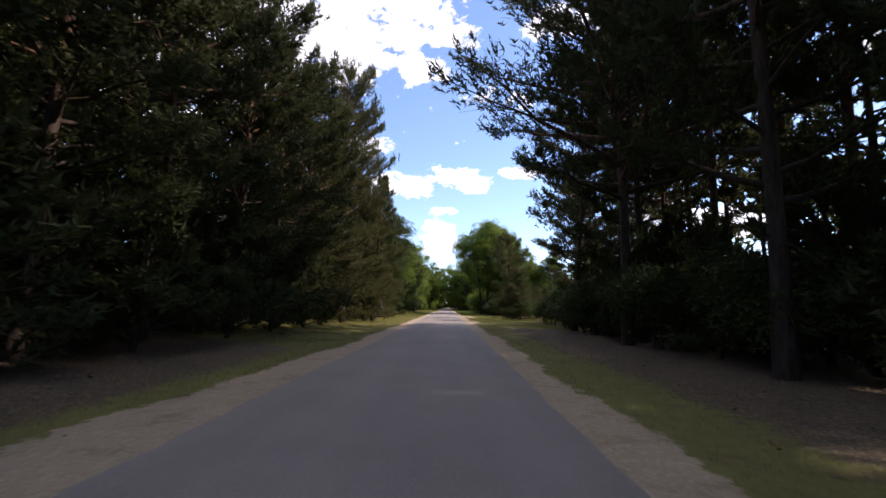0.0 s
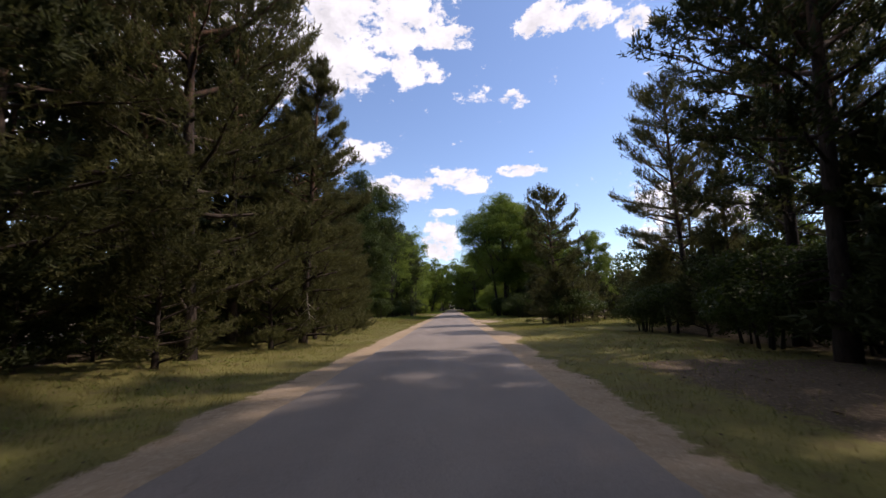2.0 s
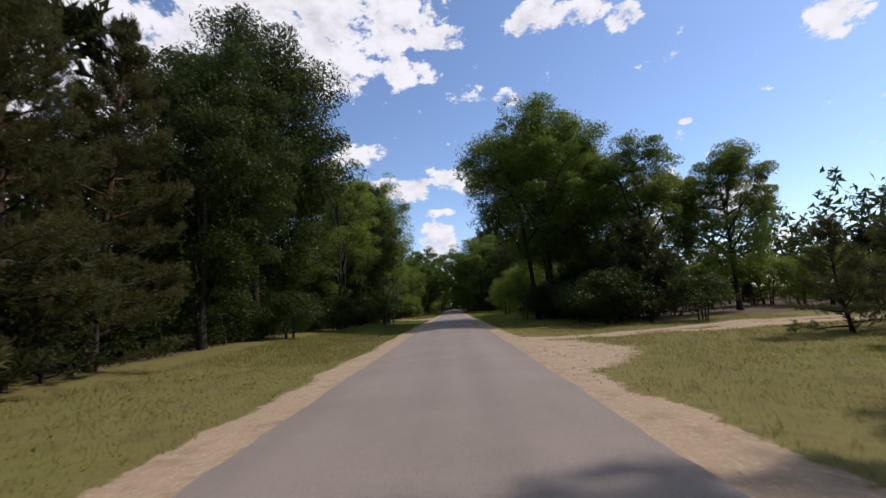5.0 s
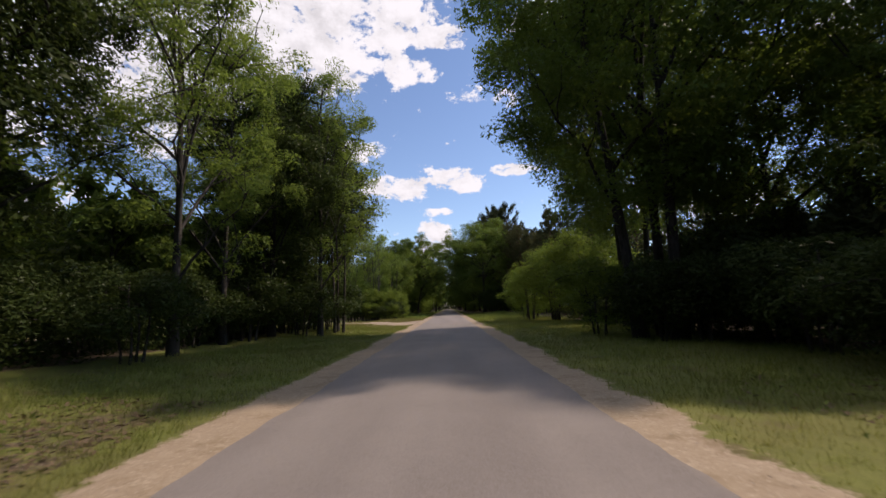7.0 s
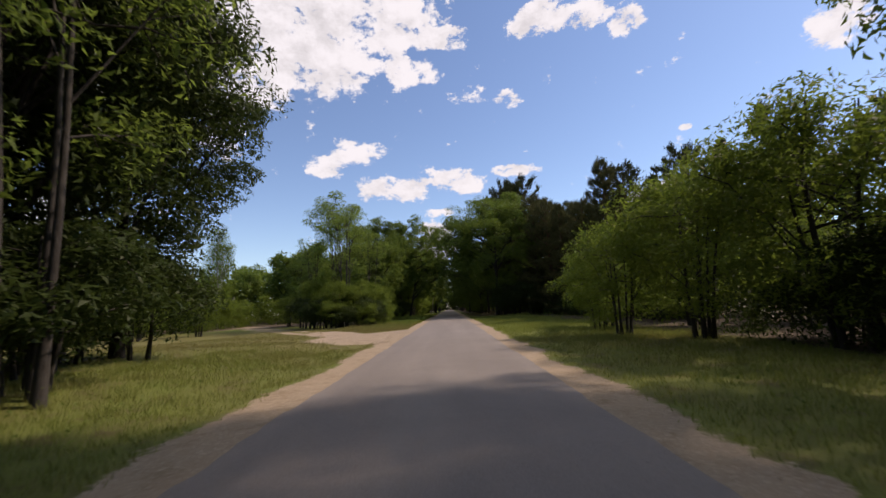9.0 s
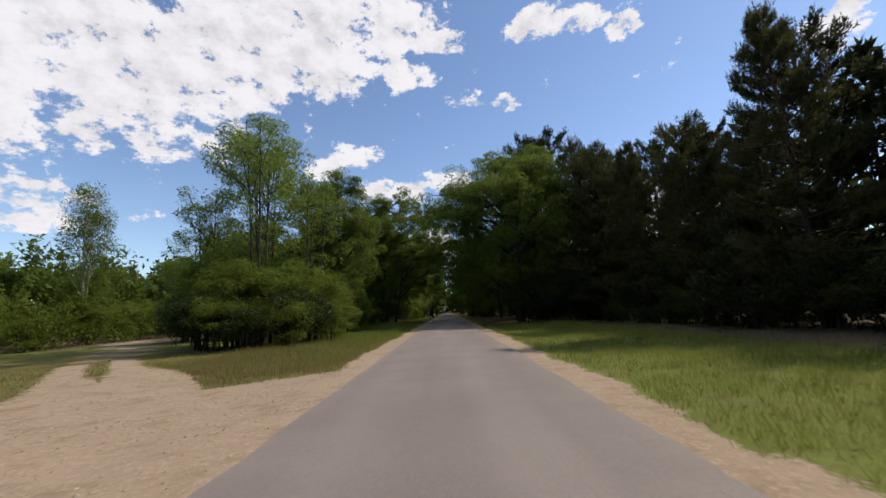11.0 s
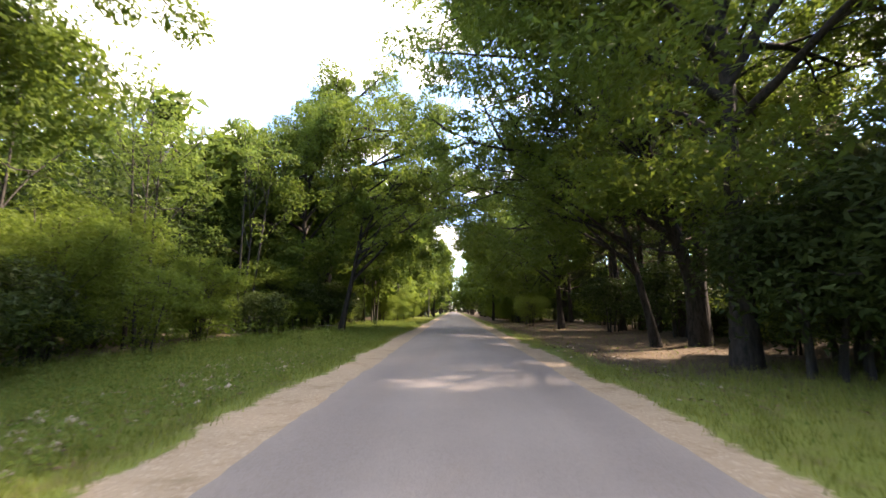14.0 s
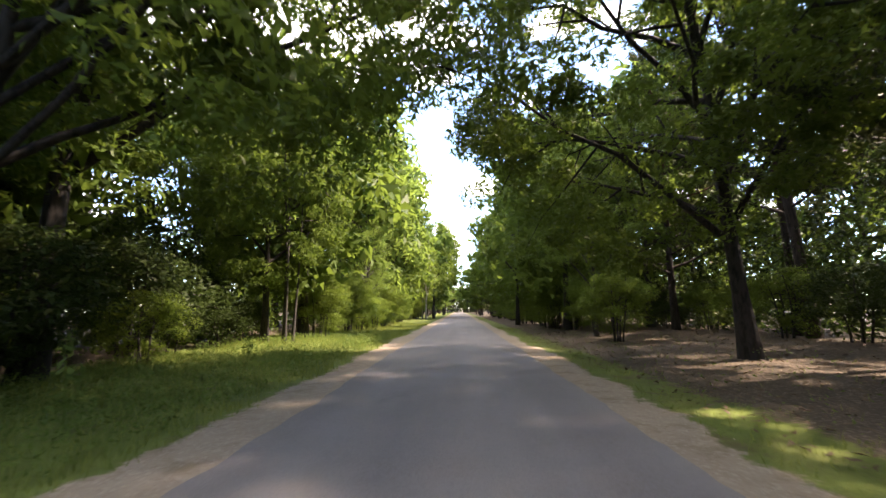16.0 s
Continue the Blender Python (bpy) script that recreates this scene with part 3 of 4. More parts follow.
ry = steps([(-60, -5, 1.0), (-5, 185, 0.22), (185, 352, 1.5)])
rx = np.linspace(-1, 1, 9)
RX, RY = np.meshgrid(rx, ry)
edge = 2.04 + 0.035 * wave(RX * 9, RY, 1.9, 3.0) + 0.03 * wave(RX * 5, RY, 6.1, 1.0) + 0.05 * wave(RX * 5, RY, 0.3, 1.0)
RZ = 0.035 * (1 - RX ** 2) + 0.008 * wave(RX * 2, RY, 0.5, 2.0)
top = np.stack([RX * edge + 0.04, RY, RZ], -1)
# the outer columns drop to the earth as the slab's broken edge
left, right = top[:, :1].copy(), top[:, -1:].copy()
left[..., 0] -= 0.02
right[..., 0] += 0.02
left[..., 2] = right[..., 2] = -0.16
full = np.concatenate([left, top, right], 1)
k = full.shape[1]
i, j = np.meshgrid(np.arange(len(ry) - 1), np.arange(k - 1), indexing="ij")
quads = np.stack([i * k + j, i * k + j + 1, (i + 1) * k + j + 1, (i + 1) * k + j], -1).reshape(-1, 4)
tagged(new("road", mesh_of("road", full.reshape(-1, 3), quads, ASPHALT)), "narrow worn grey asphalt forest road", "road", kind="structure")

# ---- the woods ----
PINE = "tall Scots pine with dark needles and bare lower trunk"
EDGE = "Scots pine at the road with low spreading boughs"
OAK = "broad green oak with spreading limbs over the verge"
kinds = {}
standing = set()
# how wide and tall the grown trees of a kind are, against their model
SIZE = {
    "pine_edge_a": (1.06, 1.06), "pine_edge_b": (0.9, 0.9), "pine_dark": (0.88, 0.88), "pine_tall_a": (1.05, 1.05), "pine_tall_b": (1.05, 1.05),
    "pine_back_a": (0.925, 0.86), "pine_back_b": (1.07, 1.14), "pine_young": (0.9, 0.9), "oak_arch": (0.92, 0.92), "oak_b": (0.82, 0.886),
    "maple": (1.1, 1.21), "ash_a": (0.8, 0.8), "ash_b": (1.1, 1.1), "back_leaf": (0.86, 0.89), "back_light": (1.24, 1.33), "shrub_a": (0.9, 0.9), "shrub_b": (0.72, 0.72),
}


def stand(kind, x, y, scale=1.0, turn=None, tall=1.0, group="", label=""):
    """Sets a tree of a kind: the first is the built one, the rest copies of it."""
    rng = random.Random(int(x * 131 + y * 17 + 5000))
    wide, high = SIZE.get(kind, (1.0, 1.0))
    m = pose(x, y, float(height(x, y)) - 0.02, 0, 0, rng.uniform(0, 360) if turn is None else turn) @ Matrix.Diagonal((scale * wide, scale * wide, scale * tall * high, 1))
    ob = kinds[kind]
    if kind in standing:
        ob = copy_thing(ob, m @ Matrix.Diagonal((1 / ob.scale.x, 1 / ob.scale.y, 1 / ob.scale.z, 1)))
    else:
        standing.add(kind)
        ob.matrix_basis = m
    if group:
        ob["group"] = group
    if label:
        ob["label"] = label
    return ob


def build(kind, ob):
    kinds[kind] = ob


# pines: edge trees clothed to the ground, tall ones, and plainer ones for the depth of the wood
build("pine_edge_a", pine("pine_tree", 11, 14.0, 0.6, 3.5, 66, 104, 0.29, 15, NEEDLE_GREY, EDGE, 6, 0.15, width=0.085))
build("pine_edge_b", pine("pine_tree", 12, 13.0, 0.3, 3.4, 66, 104, 0.29, 15, NEEDLE_GREY, EDGE, 8, 0.14, (0.5, 0.2), "cone", width=0.085))
# an edge pine whose darker needle colour stands in for shade
build("pine_dark", pine("pine_tree", 37, 15.0, 0.5, 3.6, 62, 86, 0.35, 10, NEEDLE, "dense Scots pine, needles dark for shade, boughs to ground", 6, 0.16, top="round", width=0.165))
build("pine_tall_a", pine("pine_tree", 13, 16.0, 3.2, 3.8, 50, 80, 0.38, 8, NEEDLE, PINE, 16, 0.17, (0.4, -0.3), width=0.16))
build("pine_tall_b", pine("pine_tree", 14, 15.0, 2.6, 3.6, 50, 80, 0.38, 8, NEEDLE, PINE, 18, 0.16, (-0.6, 0.4), width=0.16))
build("pine_high", pine("pine_tree", 42, 20.0, 9.0, 4.4, 48, 80, 0.42, 8, NEEDLE, "added tall Scots pine whose high crown shades the road", 14, 0.17, (0.3, 0.3), width=0.18, twigs=False))
build("pine_wide", pine("pine_tree", 15, 16.5, 5.2, 6.8, 54, 150, 0.36, 8, NEEDLE, "old Scots pine with long boughs over the road", 12, 0.18, (0.6, 0.2), width=0.16))
build("pine_back_a", pine("pine_tree", 16, 15.0, 1.5, 3.3, 26, 34, 0.75, 5, NEEDLE, PINE, 6, 0.16, width=0.34, twigs=False))
build("pine_back_b", pine("pine_tree", 17, 14.0, 0.3, 3.3, 28, 34, 0.75, 5, NEEDLE, PINE, 6, 0.16, top="cone", width=0.34, twigs=False))
build("pine_back_c", pine("pine_tree", 35, 15.0, 6.0, 2.8, 26, 40, 0.6, 5, NEEDLE, PINE, 16, 0.14, width=0.3, twigs=False))
build("pine_lone", pine("pine_tree", 18, 10.2, 0.4, 2.5, 50, 62, 0.34, 9, NEEDLE_GREY, "small lone Scots pine with an open top", 3, 0.12, (-0.7, 0.0), width=0.15))
build("pine_young", pine("young_pine", 19, 5.2, 0.1, 2.2, 40, 62, 0.27, 8, NEEDLE_GREY, "bushy young pine clothed to the ground", 0, 0.07, top="cone", width=0.12, twigs=False))
build("pine_bush", pine("young_pine", 36, 4.6, 0.05, 2.3, 30, 30, 0.46, 6, NEEDLE, "dark young pine in the undergrowth", 0, 0.07, top="cone", width=0.24, twigs=False))
# broad-leaved trees
build("oak_a", broadleaf("oak_tree", 21, 16.0, 2.0, 7.2, 86000, 0.21, OAK_LEAF, OAK_BARK, OAK, 1, 0.26, 20, 1.15, 0.6, fuller=1.2))
build("oak_open", broadleaf("oak_tree", 41, 17.9, 2.8, 6.3, 115000, 0.20, OAK_LEAF, OAK_BARK, "tall oak with three bare stems and a domed crown", 3, 0.20, 27, 1.15, 0.6, fork=4.4, fuller=1.2, foot_gap=1.6))
build("oak_arch", broadleaf("oak_tree", 34, 14.5, 1.6, 6.4, 68000, 0.21, OAK_LEAF, OAK_BARK, "leaning oak whose boughs close over the road", 1, 0.22, 20, 0.82, 0.6, lop=(2.8, 0), fork=3.2, fuller=1.1, bare=0.08))
build("oak_low", broadleaf("oak_tree", 38, 9.8, 2.7, 3.7, 18000, 0.19, OAK_LEAF, OAK_BARK, "leaning young oak hanging low over the road", 1, 0.16, 16, 0.7, 0.6, lop=(5.2, 0), fork=2.8, fuller=0.6, bare=0.2))
build("oak_b", broadleaf("oak_tree", 22, 14.5, 1.2, 5.4, 66000, 0.205, OAK_LEAF, OAK_BARK, OAK, 1, 0.22, 16, 0.95, 0.6, fuller=0.8))
build("oak_twin", broadleaf("oak_tree", 23, 17.5, 3.0, 8.4, 58000, 0.21, OAK_LEAF, OAK_BARK, "old twin-stemmed oak with arching limbs over the road", 2, 0.26, 24, 1.05, 0.55, fork=3.2, lop=(-2.4, 0), fuller=0.7, bare=0.32, foot_gap=0.3, parting=2.0))
build("maple", broadleaf("maple_tree", 24, 14.0, 0.4, 4.6, 76000, 0.175, DARK_LEAF, OAK_BARK, "dense dark-leaved maple at the forest edge", 1, 0.16, 18, 0.95, 0.6, fork=1.5, fuller=0.9))
build("ash_a", broadleaf("ash_tree", 25, 13.5, 0.9, 3.4, 30000, 0.145, ASH_LEAF, GREY_BARK, "slender light green ash with airy crown", 1, 0.12, 18, 0.62, 0.6, fork=2.0, slim=0.5, fuller=0.15))
build("ash_b", broadleaf("ash_tree", 26, 11.5, 1.2, 2.8, 6500, 0.19, ASH_LEAF, GREY_BARK, "thin light green saplings with sparse crown", 3, 0.06, 15, 0.65, slim=0.5, bare=0.35))
build("birch", broadleaf("birch_tree", 27, 13.0, 1.2, 1.8, 14000, 0.17, BUSH_LEAF, BIRCH_BARK, "slim birch with drooping twigs", 1, 0.10, 18, 0.65, 1.2, fork=2.0, fuller=0.8))
build("back_leaf", broadleaf("broadleaf_tree", 28, 13.0, 0.3, 4.8, 3600, 0.80, OAK_LEAF, OAK_BARK, "green broad-leaved tree in the wood", 1, 0.2, 8, 1.35))
build("back_light", broadleaf("broadleaf_tree", 29, 11.0, 0.2, 4.0, 5000, 0.52, ASH_LEAF, GREY_BARK, "light green broad-leaved tree beside the road", 1, 0.15, 9, 1.2))
build("shrub_a", broadleaf("shrub", 31, 3.2, 0.1, 2.0, 10500, 0.125, BUSH_LEAF, GREY_BARK, "leafy green roadside shrub", 4, 0.035, 12, 0.55, category="shrub"))
build("shrub_b", broadleaf("shrub", 32, 5.5, 0.1, 2.9, 26000, 0.135, BUSH_LEAF, GREY_BARK, "tall bright green hazel shrub", 6, 0.05, 24, 0.75, category="shrub"))
build("shrub_dark", broadleaf("shrub", 33, 2.4, 0.1, 1.7, 7600, 0.135, DARK_LEAF, GREY_BARK, "low undergrowth shrub in dark shade-toned leaves", 4, 0.03, 12, 0.6, category="shrub"))

# trees that stand out, place by place
HERO = [
    # right: old pines over the road, then edge pines and birch
    # pines at and behind y 1.5, mostly out of view, are added for shade
    ("pine_wide", 8.3, 18.5, 1.2, 200), ("pine_tall_a", 9.2, 29.5, 1.05, 80, 1.15), ("pine_tall_b", 7.9, 9.5, 1.05, 10, 1.25), ("pine_tall_a", 9.4, 1.5, 1.05, 170, 1.25), ("pine_wide", 7.0, 0.0, 1.0, 300), ("pine_wide", -8.5, -4.0, 1.0, 100), ("pine_tall_b", 10.5, 22.0, 1.05, 0, 1.25),
    ("pine_tall_a", 11.0, 33.0, 1.0, 90), ("pine_tall_b", 9.5, 5.0, 1.0, 40, 1.25), ("pine_bush", 8.9, 6.5, 0.7, 20), ("shrub_dark", 8.7, 10.5, 1.2, 20), ("pine_bush", 9.0, 13.5, 0.75, 120), ("shrub_dark", 8.8, 16.6, 1.25, 70), ("pine_bush", 9.1, 21.0, 0.75, 220), ("shrub_dark", 8.9, 24.0, 1.2, 160), ("pine_bush", 9.3, 27.5, 0.7, 310), ("pine_bush", 10.4, 8.0, 1.0, 0), ("pine_bush", 11.0, 12.0, 1.2, 90), ("pine_bush", 10.2, 15.5, 1.0, 30), ("pine_bush", 10.8, 19.5, 1.2, 200), ("pine_bush", 10.0, 25.0, 1.0, 60), ("pine_bush", 10.6, 29.5, 1.2, 120), ("pine_back_c", 13.5, 13.0, 1.0, 150),
    ("pine_edge_a", 14.4, 45.0, 1.0, 30), ("pine_edge_b", 17.0, 49.0, 1.0, 0), ("pine_edge_b", 15.8, 43.0, 0.8, 40), ("birch", 17.2, 41.0, 1.0, 0), ("pine_edge_a", 18.5, 38.5, 1.1, 120), ("pine_young", 12.8, 44.5, 1.0, 0), ("pine_young", 13.2, 40.0, 1.0, 60),
    ("pine_lone", 8.6, 52.4, 1.0, 0), ("pine_young", 9.6, 53.5, 0.6, 0), ("pine_young", 12.5, 57.0, 0.9, 70), ("pine_young", 7.5, 53.6, 0.75, 20), ("pine_young", 8.3, 51.6, 0.85, 120), ("pine_young", 9.4, 52.2, 0.95, 200), ("shrub_dark", 8.8, 51.0, 1.0, 0), ("shrub_dark", 10.4, 54.0, 1.1, 90),
    ("pine_young", 12.5, 58.8, 0.8, 0), ("pine_bush", 14.5, 60.0, 0.7, 40), ("pine_young", 16.5, 59.6, 0.9, 80), ("pine_bush", 18.8, 61.5, 0.8, 10), ("pine_young", 21.0, 61.0, 0.9, 170), ("pine_young", 11.6, 61.5, 0.7, 30), ("pine_young", 14.6, 62.5, 0.95, 210), ("pine_young", 18.8, 64.0, 1.0, 10), ("pine_young", 23.0, 63.0, 1.0, 300), ("pine_bush", 13.8, 47.5, 0.8, 60), ("pine_bush", 16.2, 47.0, 0.8, 130), ("shrub_dark", 12.6, 46.4, 1.1, 10), ("shrub_dark", 15.0, 49.5, 1.2, 200), ("pine_bush", 18.5, 51.5, 0.9, 130), ("pine_bush", 21.5, 55.0, 0.9, 30),
    # right: high pines added so that crowns above the view shade the road
    ("pine_high", 11.6, -2.0, 1.0, 0), ("pine_high", 12.4, 3.5, 1.05, 80), ("pine_high", 10.9, 8.0, 0.95, 190), ("pine_high", 12.8, 12.5, 1.05, 260), ("pine_high", 11.2, 17.0, 1.0, 40), ("pine_high", 13.0, 21.5, 1.0, 130), ("pine_high", 11.4, 25.5, 0.95, 300), ("pine_high", 14.6, 17.0, 1.05, 210), ("pine_high", 14.8, 7.5, 1.0, 100), ("pine_high", 14.2, 27.0, 0.9, 20),
    # right: oak over the road, its neighbours, the hazels
    ("oak_open", 8.1, 84.3, 1.04, 35), ("oak_a", 12.6, 84.5, 0.7, 120), ("oak_b", 14.0, 79.0, 1.0, 50), ("oak_b", 19.0, 77.5, 0.8, 150, 1.1), ("oak_open", 10.6, 92.6, 0.92, 200, 1.25), ("shrub_dark", 10.6, 86.5, 1.5, 100), ("shrub_dark", 7.6, 83.0, 1.1, 60), ("shrub_dark", 9.8, 81.0, 1.2, 150), ("shrub_dark", 9.6, 84.6, 1.1, 240), ("shrub_dark", 10.8, 89.5, 1.4, 20), ("shrub_dark", 11.0, 82.5, 1.7, 10), ("shrub_b", 16.5, 101.0, 0.85, 40),
    ("shrub_a", 6.4, 86.0, 1.1, 0), ("shrub_b", 7.4, 106.0, 1.2, 10), ("shrub_b", 8.8, 102.8, 1.5, 80), ("shrub_b", 10.4, 99.0, 1.7, 150), ("shrub_b", 13.2, 98.4, 1.05, 220), ("shrub_b", 9.0, 112.0, 1.0, 0), ("shrub_b", 12.5, 110.0, 1.15, 90), ("shrub_b", 15.5, 107.0, 1.2, 190), ("shrub_a", 7.6, 109.5, 0.9, 40),
    # right: pines behind the grass, oaks before the arch
    ("pine_dark", 16.5, 126.0, 1.0, 0), ("pine_edge_a", 14.8, 132.0, 0.79, 40), ("pine_edge_b", 14.0, 137.0, 1.1, 90), ("pine_edge_a", 13.2, 141.5, 0.93, 10), ("pine_edge_a", 12.2, 145.0, 1.02, 170), ("pine_dark", 16.0, 139.0, 0.98, 50), ("pine_dark", 14.4, 145.5, 1.1, 250), ("pine_dark", 16.8, 147.5, 1.1, 120), ("pine_dark", 16.2, 132.5, 0.88, 160), ("pine_dark", 17.5, 130.0, 0.85, 200), ("pine_dark", 17.0, 135.5, 0.9, 20), ("pine_dark", 19.5, 123.0, 0.8, 220),
    ("pine_dark", 18.5, 120.0, 0.95, 60), ("pine_edge_b", 14.8, 124.5, 1.17, 130), ("pine_dark", 15.5, 143.0, 1.0, 200), ("oak_twin", 9.0, 153.2, 1.08, 0), ("oak_a", 6.9, 147.6, 1.0, 120), ("shrub_dark", 7.6, 146.2, 1.5, 20), ("shrub_dark", 9.2, 145.2, 1.7, 140), ("shrub_dark", 9.6, 147.6, 1.8, 60), ("shrub_dark", 10.6, 143.6, 1.6, 200), ("shrub_b", 9.6, 149.5, 0.8, 0), ("shrub_dark", 8.6, 146.0, 1.5, 30), ("shrub_dark", 10.0, 156.5, 1.4, 30), ("shrub_dark", 9.4, 163.0, 1.3, 60), ("oak_arch", 7.6, 168.0, 1.0, 180), ("pine_tall_a", 11.0, 161.0, 1.0, 10, 1.3), ("pine_tall_b", 12.6, 166.5, 1.0, 60, 1.3), ("pine_tall_a", 13.2, 173.0, 1.05, 130, 1.25), ("pine_tall_b", 11.4, 179.5, 1.0, 210), ("ash_a", 6.8, 178.0, 1.0, 40), ("ash_a", 7.4, 184.0, 0.85, 140), ("shrub_b", 6.6, 174.5, 0.75, 20), ("shrub_b", 7.6, 180.5, 0.85, 100), ("shrub_b", 6.9, 187.0, 0.85, 200),
    ("oak_b", 10.6, 190.0, 0.9, 0),
    # left: pine edge
    ("pine_edge_b", -6.0, 38.0, 1.13, 0), ("pine_edge_a", -8.3, 36.5, 1.1, 60, 1.2), ("pine_edge_a", -7.2, 32.0, 1.1, 130, 1.2), ("pine_dark", -10.6, 34.0, 1.15, 0), ("pine_dark", -10.4, 40.0, 1.1, 90), ("pine_edge_b", -8.6, 43.0, 1.2, 20), ("pine_edge_a", -8.6, 47.5, 0.8, 220), ("pine_edge_a", -9.0, 54.0, 0.62, 300), ("pine_edge_b", -9.4, 58.0, 0.83, 200), ("pine_edge_b", -9.8, 50.0, 0.9, 170),
    ("pine_edge_b", -8.6, 51.6, 0.78, 100), ("pine_edge_a", -9.2, 56.2, 0.64, 30), ("pine_edge_b", -9.6, 60.5, 0.9, 10), ("pine_young", -6.5, 45.0, 1.0, 0), ("pine_young", -7.2, 50.0, 0.95, 50), ("pine_young", -6.3, 35.5, 1.05, 20), ("pine_young", -6.1, 40.0, 1.15, 80), ("pine_young", -6.6, 42.5, 0.9, 140), ("pine_young", -6.9, 47.6, 1.1, 200), ("pine_young", -7.6, 54.0, 0.9, 10), ("pine_young", -6.8, 30.0, 0.95, 10),
    ("pine_bush", -7.0, 2.5, 0.85, 0), ("pine_bush", -6.9, 6.5, 0.9, 70), ("pine_bush", -7.1, 10.6, 0.85, 140), ("pine_bush", -6.8, 14.5, 0.9, 220), ("pine_bush", -7.0, 18.6, 0.85, 300), ("pine_bush", -6.9, 22.6, 0.85, 30), ("pine_dark", -7.8, 24.5, 1.05, 0), ("pine_edge_a", -9.0, 28.0, 1.12, 75), ("pine_dark", -7.6, 20.5, 1.05, 200), ("pine_dark", -7.8, 16.5, 1.12, 90), ("pine_dark", -8.2, 12.5, 1.05, 10), ("pine_dark", -7.9, 8.5, 1.12, 140), ("pine_dark", -8.2, 4.5, 1.1, 10), ("pine_dark", -8.0, 0.0, 1.0, 60), ("pine_dark", -10.8, 10.5, 1.15, 30), ("pine_dark", -10.6, 18.5, 1.15, 80), ("pine_dark", -11.0, 3.0, 1.15, 210),
    # left: maples, ashes
    ("maple", -9.8, 66.0, 0.78, 0), ("maple", -10.4, 72.0, 1.1, 90), ("ash_a", -11.8, 79.5, 1.3, 190), ("maple", -12.2, 77.0, 1.0, 190), ("ash_a", -8.4, 82.0, 1.35, 0), ("ash_a", -9.2, 86.5, 1.3, 100), ("ash_a", -6.6, 91.5, 1.25, 30, 1.18), ("maple", -8.8, 90.5, 0.85, 10),
    ("ash_b", -6.5, 94.8, 1.0, 0), ("maple", -9.5, 96.5, 0.95, 60), ("maple", -9.8, 101.0, 0.85, 20), ("maple", -13.0, 102.5, 0.9, 120), ("shrub_dark", -7.2, 95.6, 1.25, 70), ("shrub_dark", -7.5, 91.2, 1.15, 190), ("shrub_dark", -8.8, 88.0, 1.2, 40), ("shrub_dark", -8.8, 92.6, 1.2, 140), ("shrub_dark", -8.4, 97.0, 1.2, 240), ("shrub_dark", -8.8, 100.5, 1.2, 10), ("shrub_dark", -10.0, 99.5, 1.3, 0), ("shrub_dark", -10.2, 96.0, 1.2, 70), ("shrub_dark", -10.4, 92.5, 1.3, 20), ("shrub_dark", -9.8, 89.0, 1.2, 90), ("shrub_dark", -9.9, 85.5, 1.1, 150), ("ash_a", -10.5, 92.0, 1.1, 200), ("shrub_dark", -9.6, 93.6, 1.0, 130), ("shrub_dark", -9.4, 97.6, 1.1, 60), ("shrub_dark", -9.6, 87.2, 0.9, 10), ("shrub_b", -10.6, 99.0, 0.8, 10), ("shrub_dark", -8.6, 72.0, 1.0, 0), ("shrub_dark", -8.2, 80.0, 1.0, 40),
    # left: the clearing with the track
    ("shrub_b", -9.0, 131.0, 1.2, 0), ("shrub_b", -10.4, 129.0, 1.15, 70), ("shrub_b", -12.0, 131.5, 1.4, 200), ("shrub_b", -7.8, 133.6, 1.05, 300), ("shrub_a", -7.8, 128.5, 0.85, 30), ("ash_b", -10.0, 130.0, 0.98, 50), ("ash_b", -8.0, 133.0, 0.8, 130), ("shrub_a", -10.5, 127.5, 0.9, 100), ("shrub_a", -6.6, 132.0, 0.8, 10),
    ("birch", -28.5, 141.0, 1.0, 0), ("shrub_b", -22.0, 126.0, 1.0, 0), ("shrub_b", -24.0, 121.0, 1.1, 60), ("ash_a", -25.0, 123.0, 0.75, 0), ("shrub_b", -18.5, 138.0, 0.9, 120), ("shrub_b", -14.0, 139.0, 0.9, 20),
    ("ash_b", -12.6, 136.0, 1.22, 10), ("ash_b", -16.0, 139.0, 0.72, 10), ("shrub_b", -9.5, 136.5, 0.95, 70),
    ("oak_b", -8.6, 142.0, 0.92, 90, 1.12), ("oak_b", -10.0, 141.2, 0.62, 200, 1.1), ("ash_b", -13.8, 132.0, 0.75, 80), ("ash_b", -11.2, 134.0, 1.1, 260), ("ash_b", -15.8, 134.5, 0.62, 160), ("shrub_dark", -8.4, 129.4, 1.15, 0), ("shrub_dark", -10.4, 129.8, 1.2, 60), ("shrub_dark", -11.6, 128.4, 1.1, 120), ("shrub_dark", -7.4, 130.6, 1.0, 200), ("shrub_dark", -12.8, 130.0, 1.2, 20), ("shrub_dark", -9.4, 127.6, 0.8, 250), ("shrub_dark", -14.6, 133.0, 1.3, 90), ("shrub_b", -7.6, 139.6, 0.62, 40), ("shrub_b", -9.0, 143.6, 0.8, 160), ("shrub_b", -10.8, 140.5, 0.95, 240), ("ash_a", -10.8, 144.0, 0.62, 10), ("shrub_b", -9.0, 146.0, 0.9, 0), ("shrub_b", -11.0, 149.5, 1.15, 200), ("ash_b", -12.0, 147.0, 0.75, 60), ("shrub_b", -9.5, 152.5, 0.8, 100), ("ash_b", -10.0, 150.0, 0.68, 10),
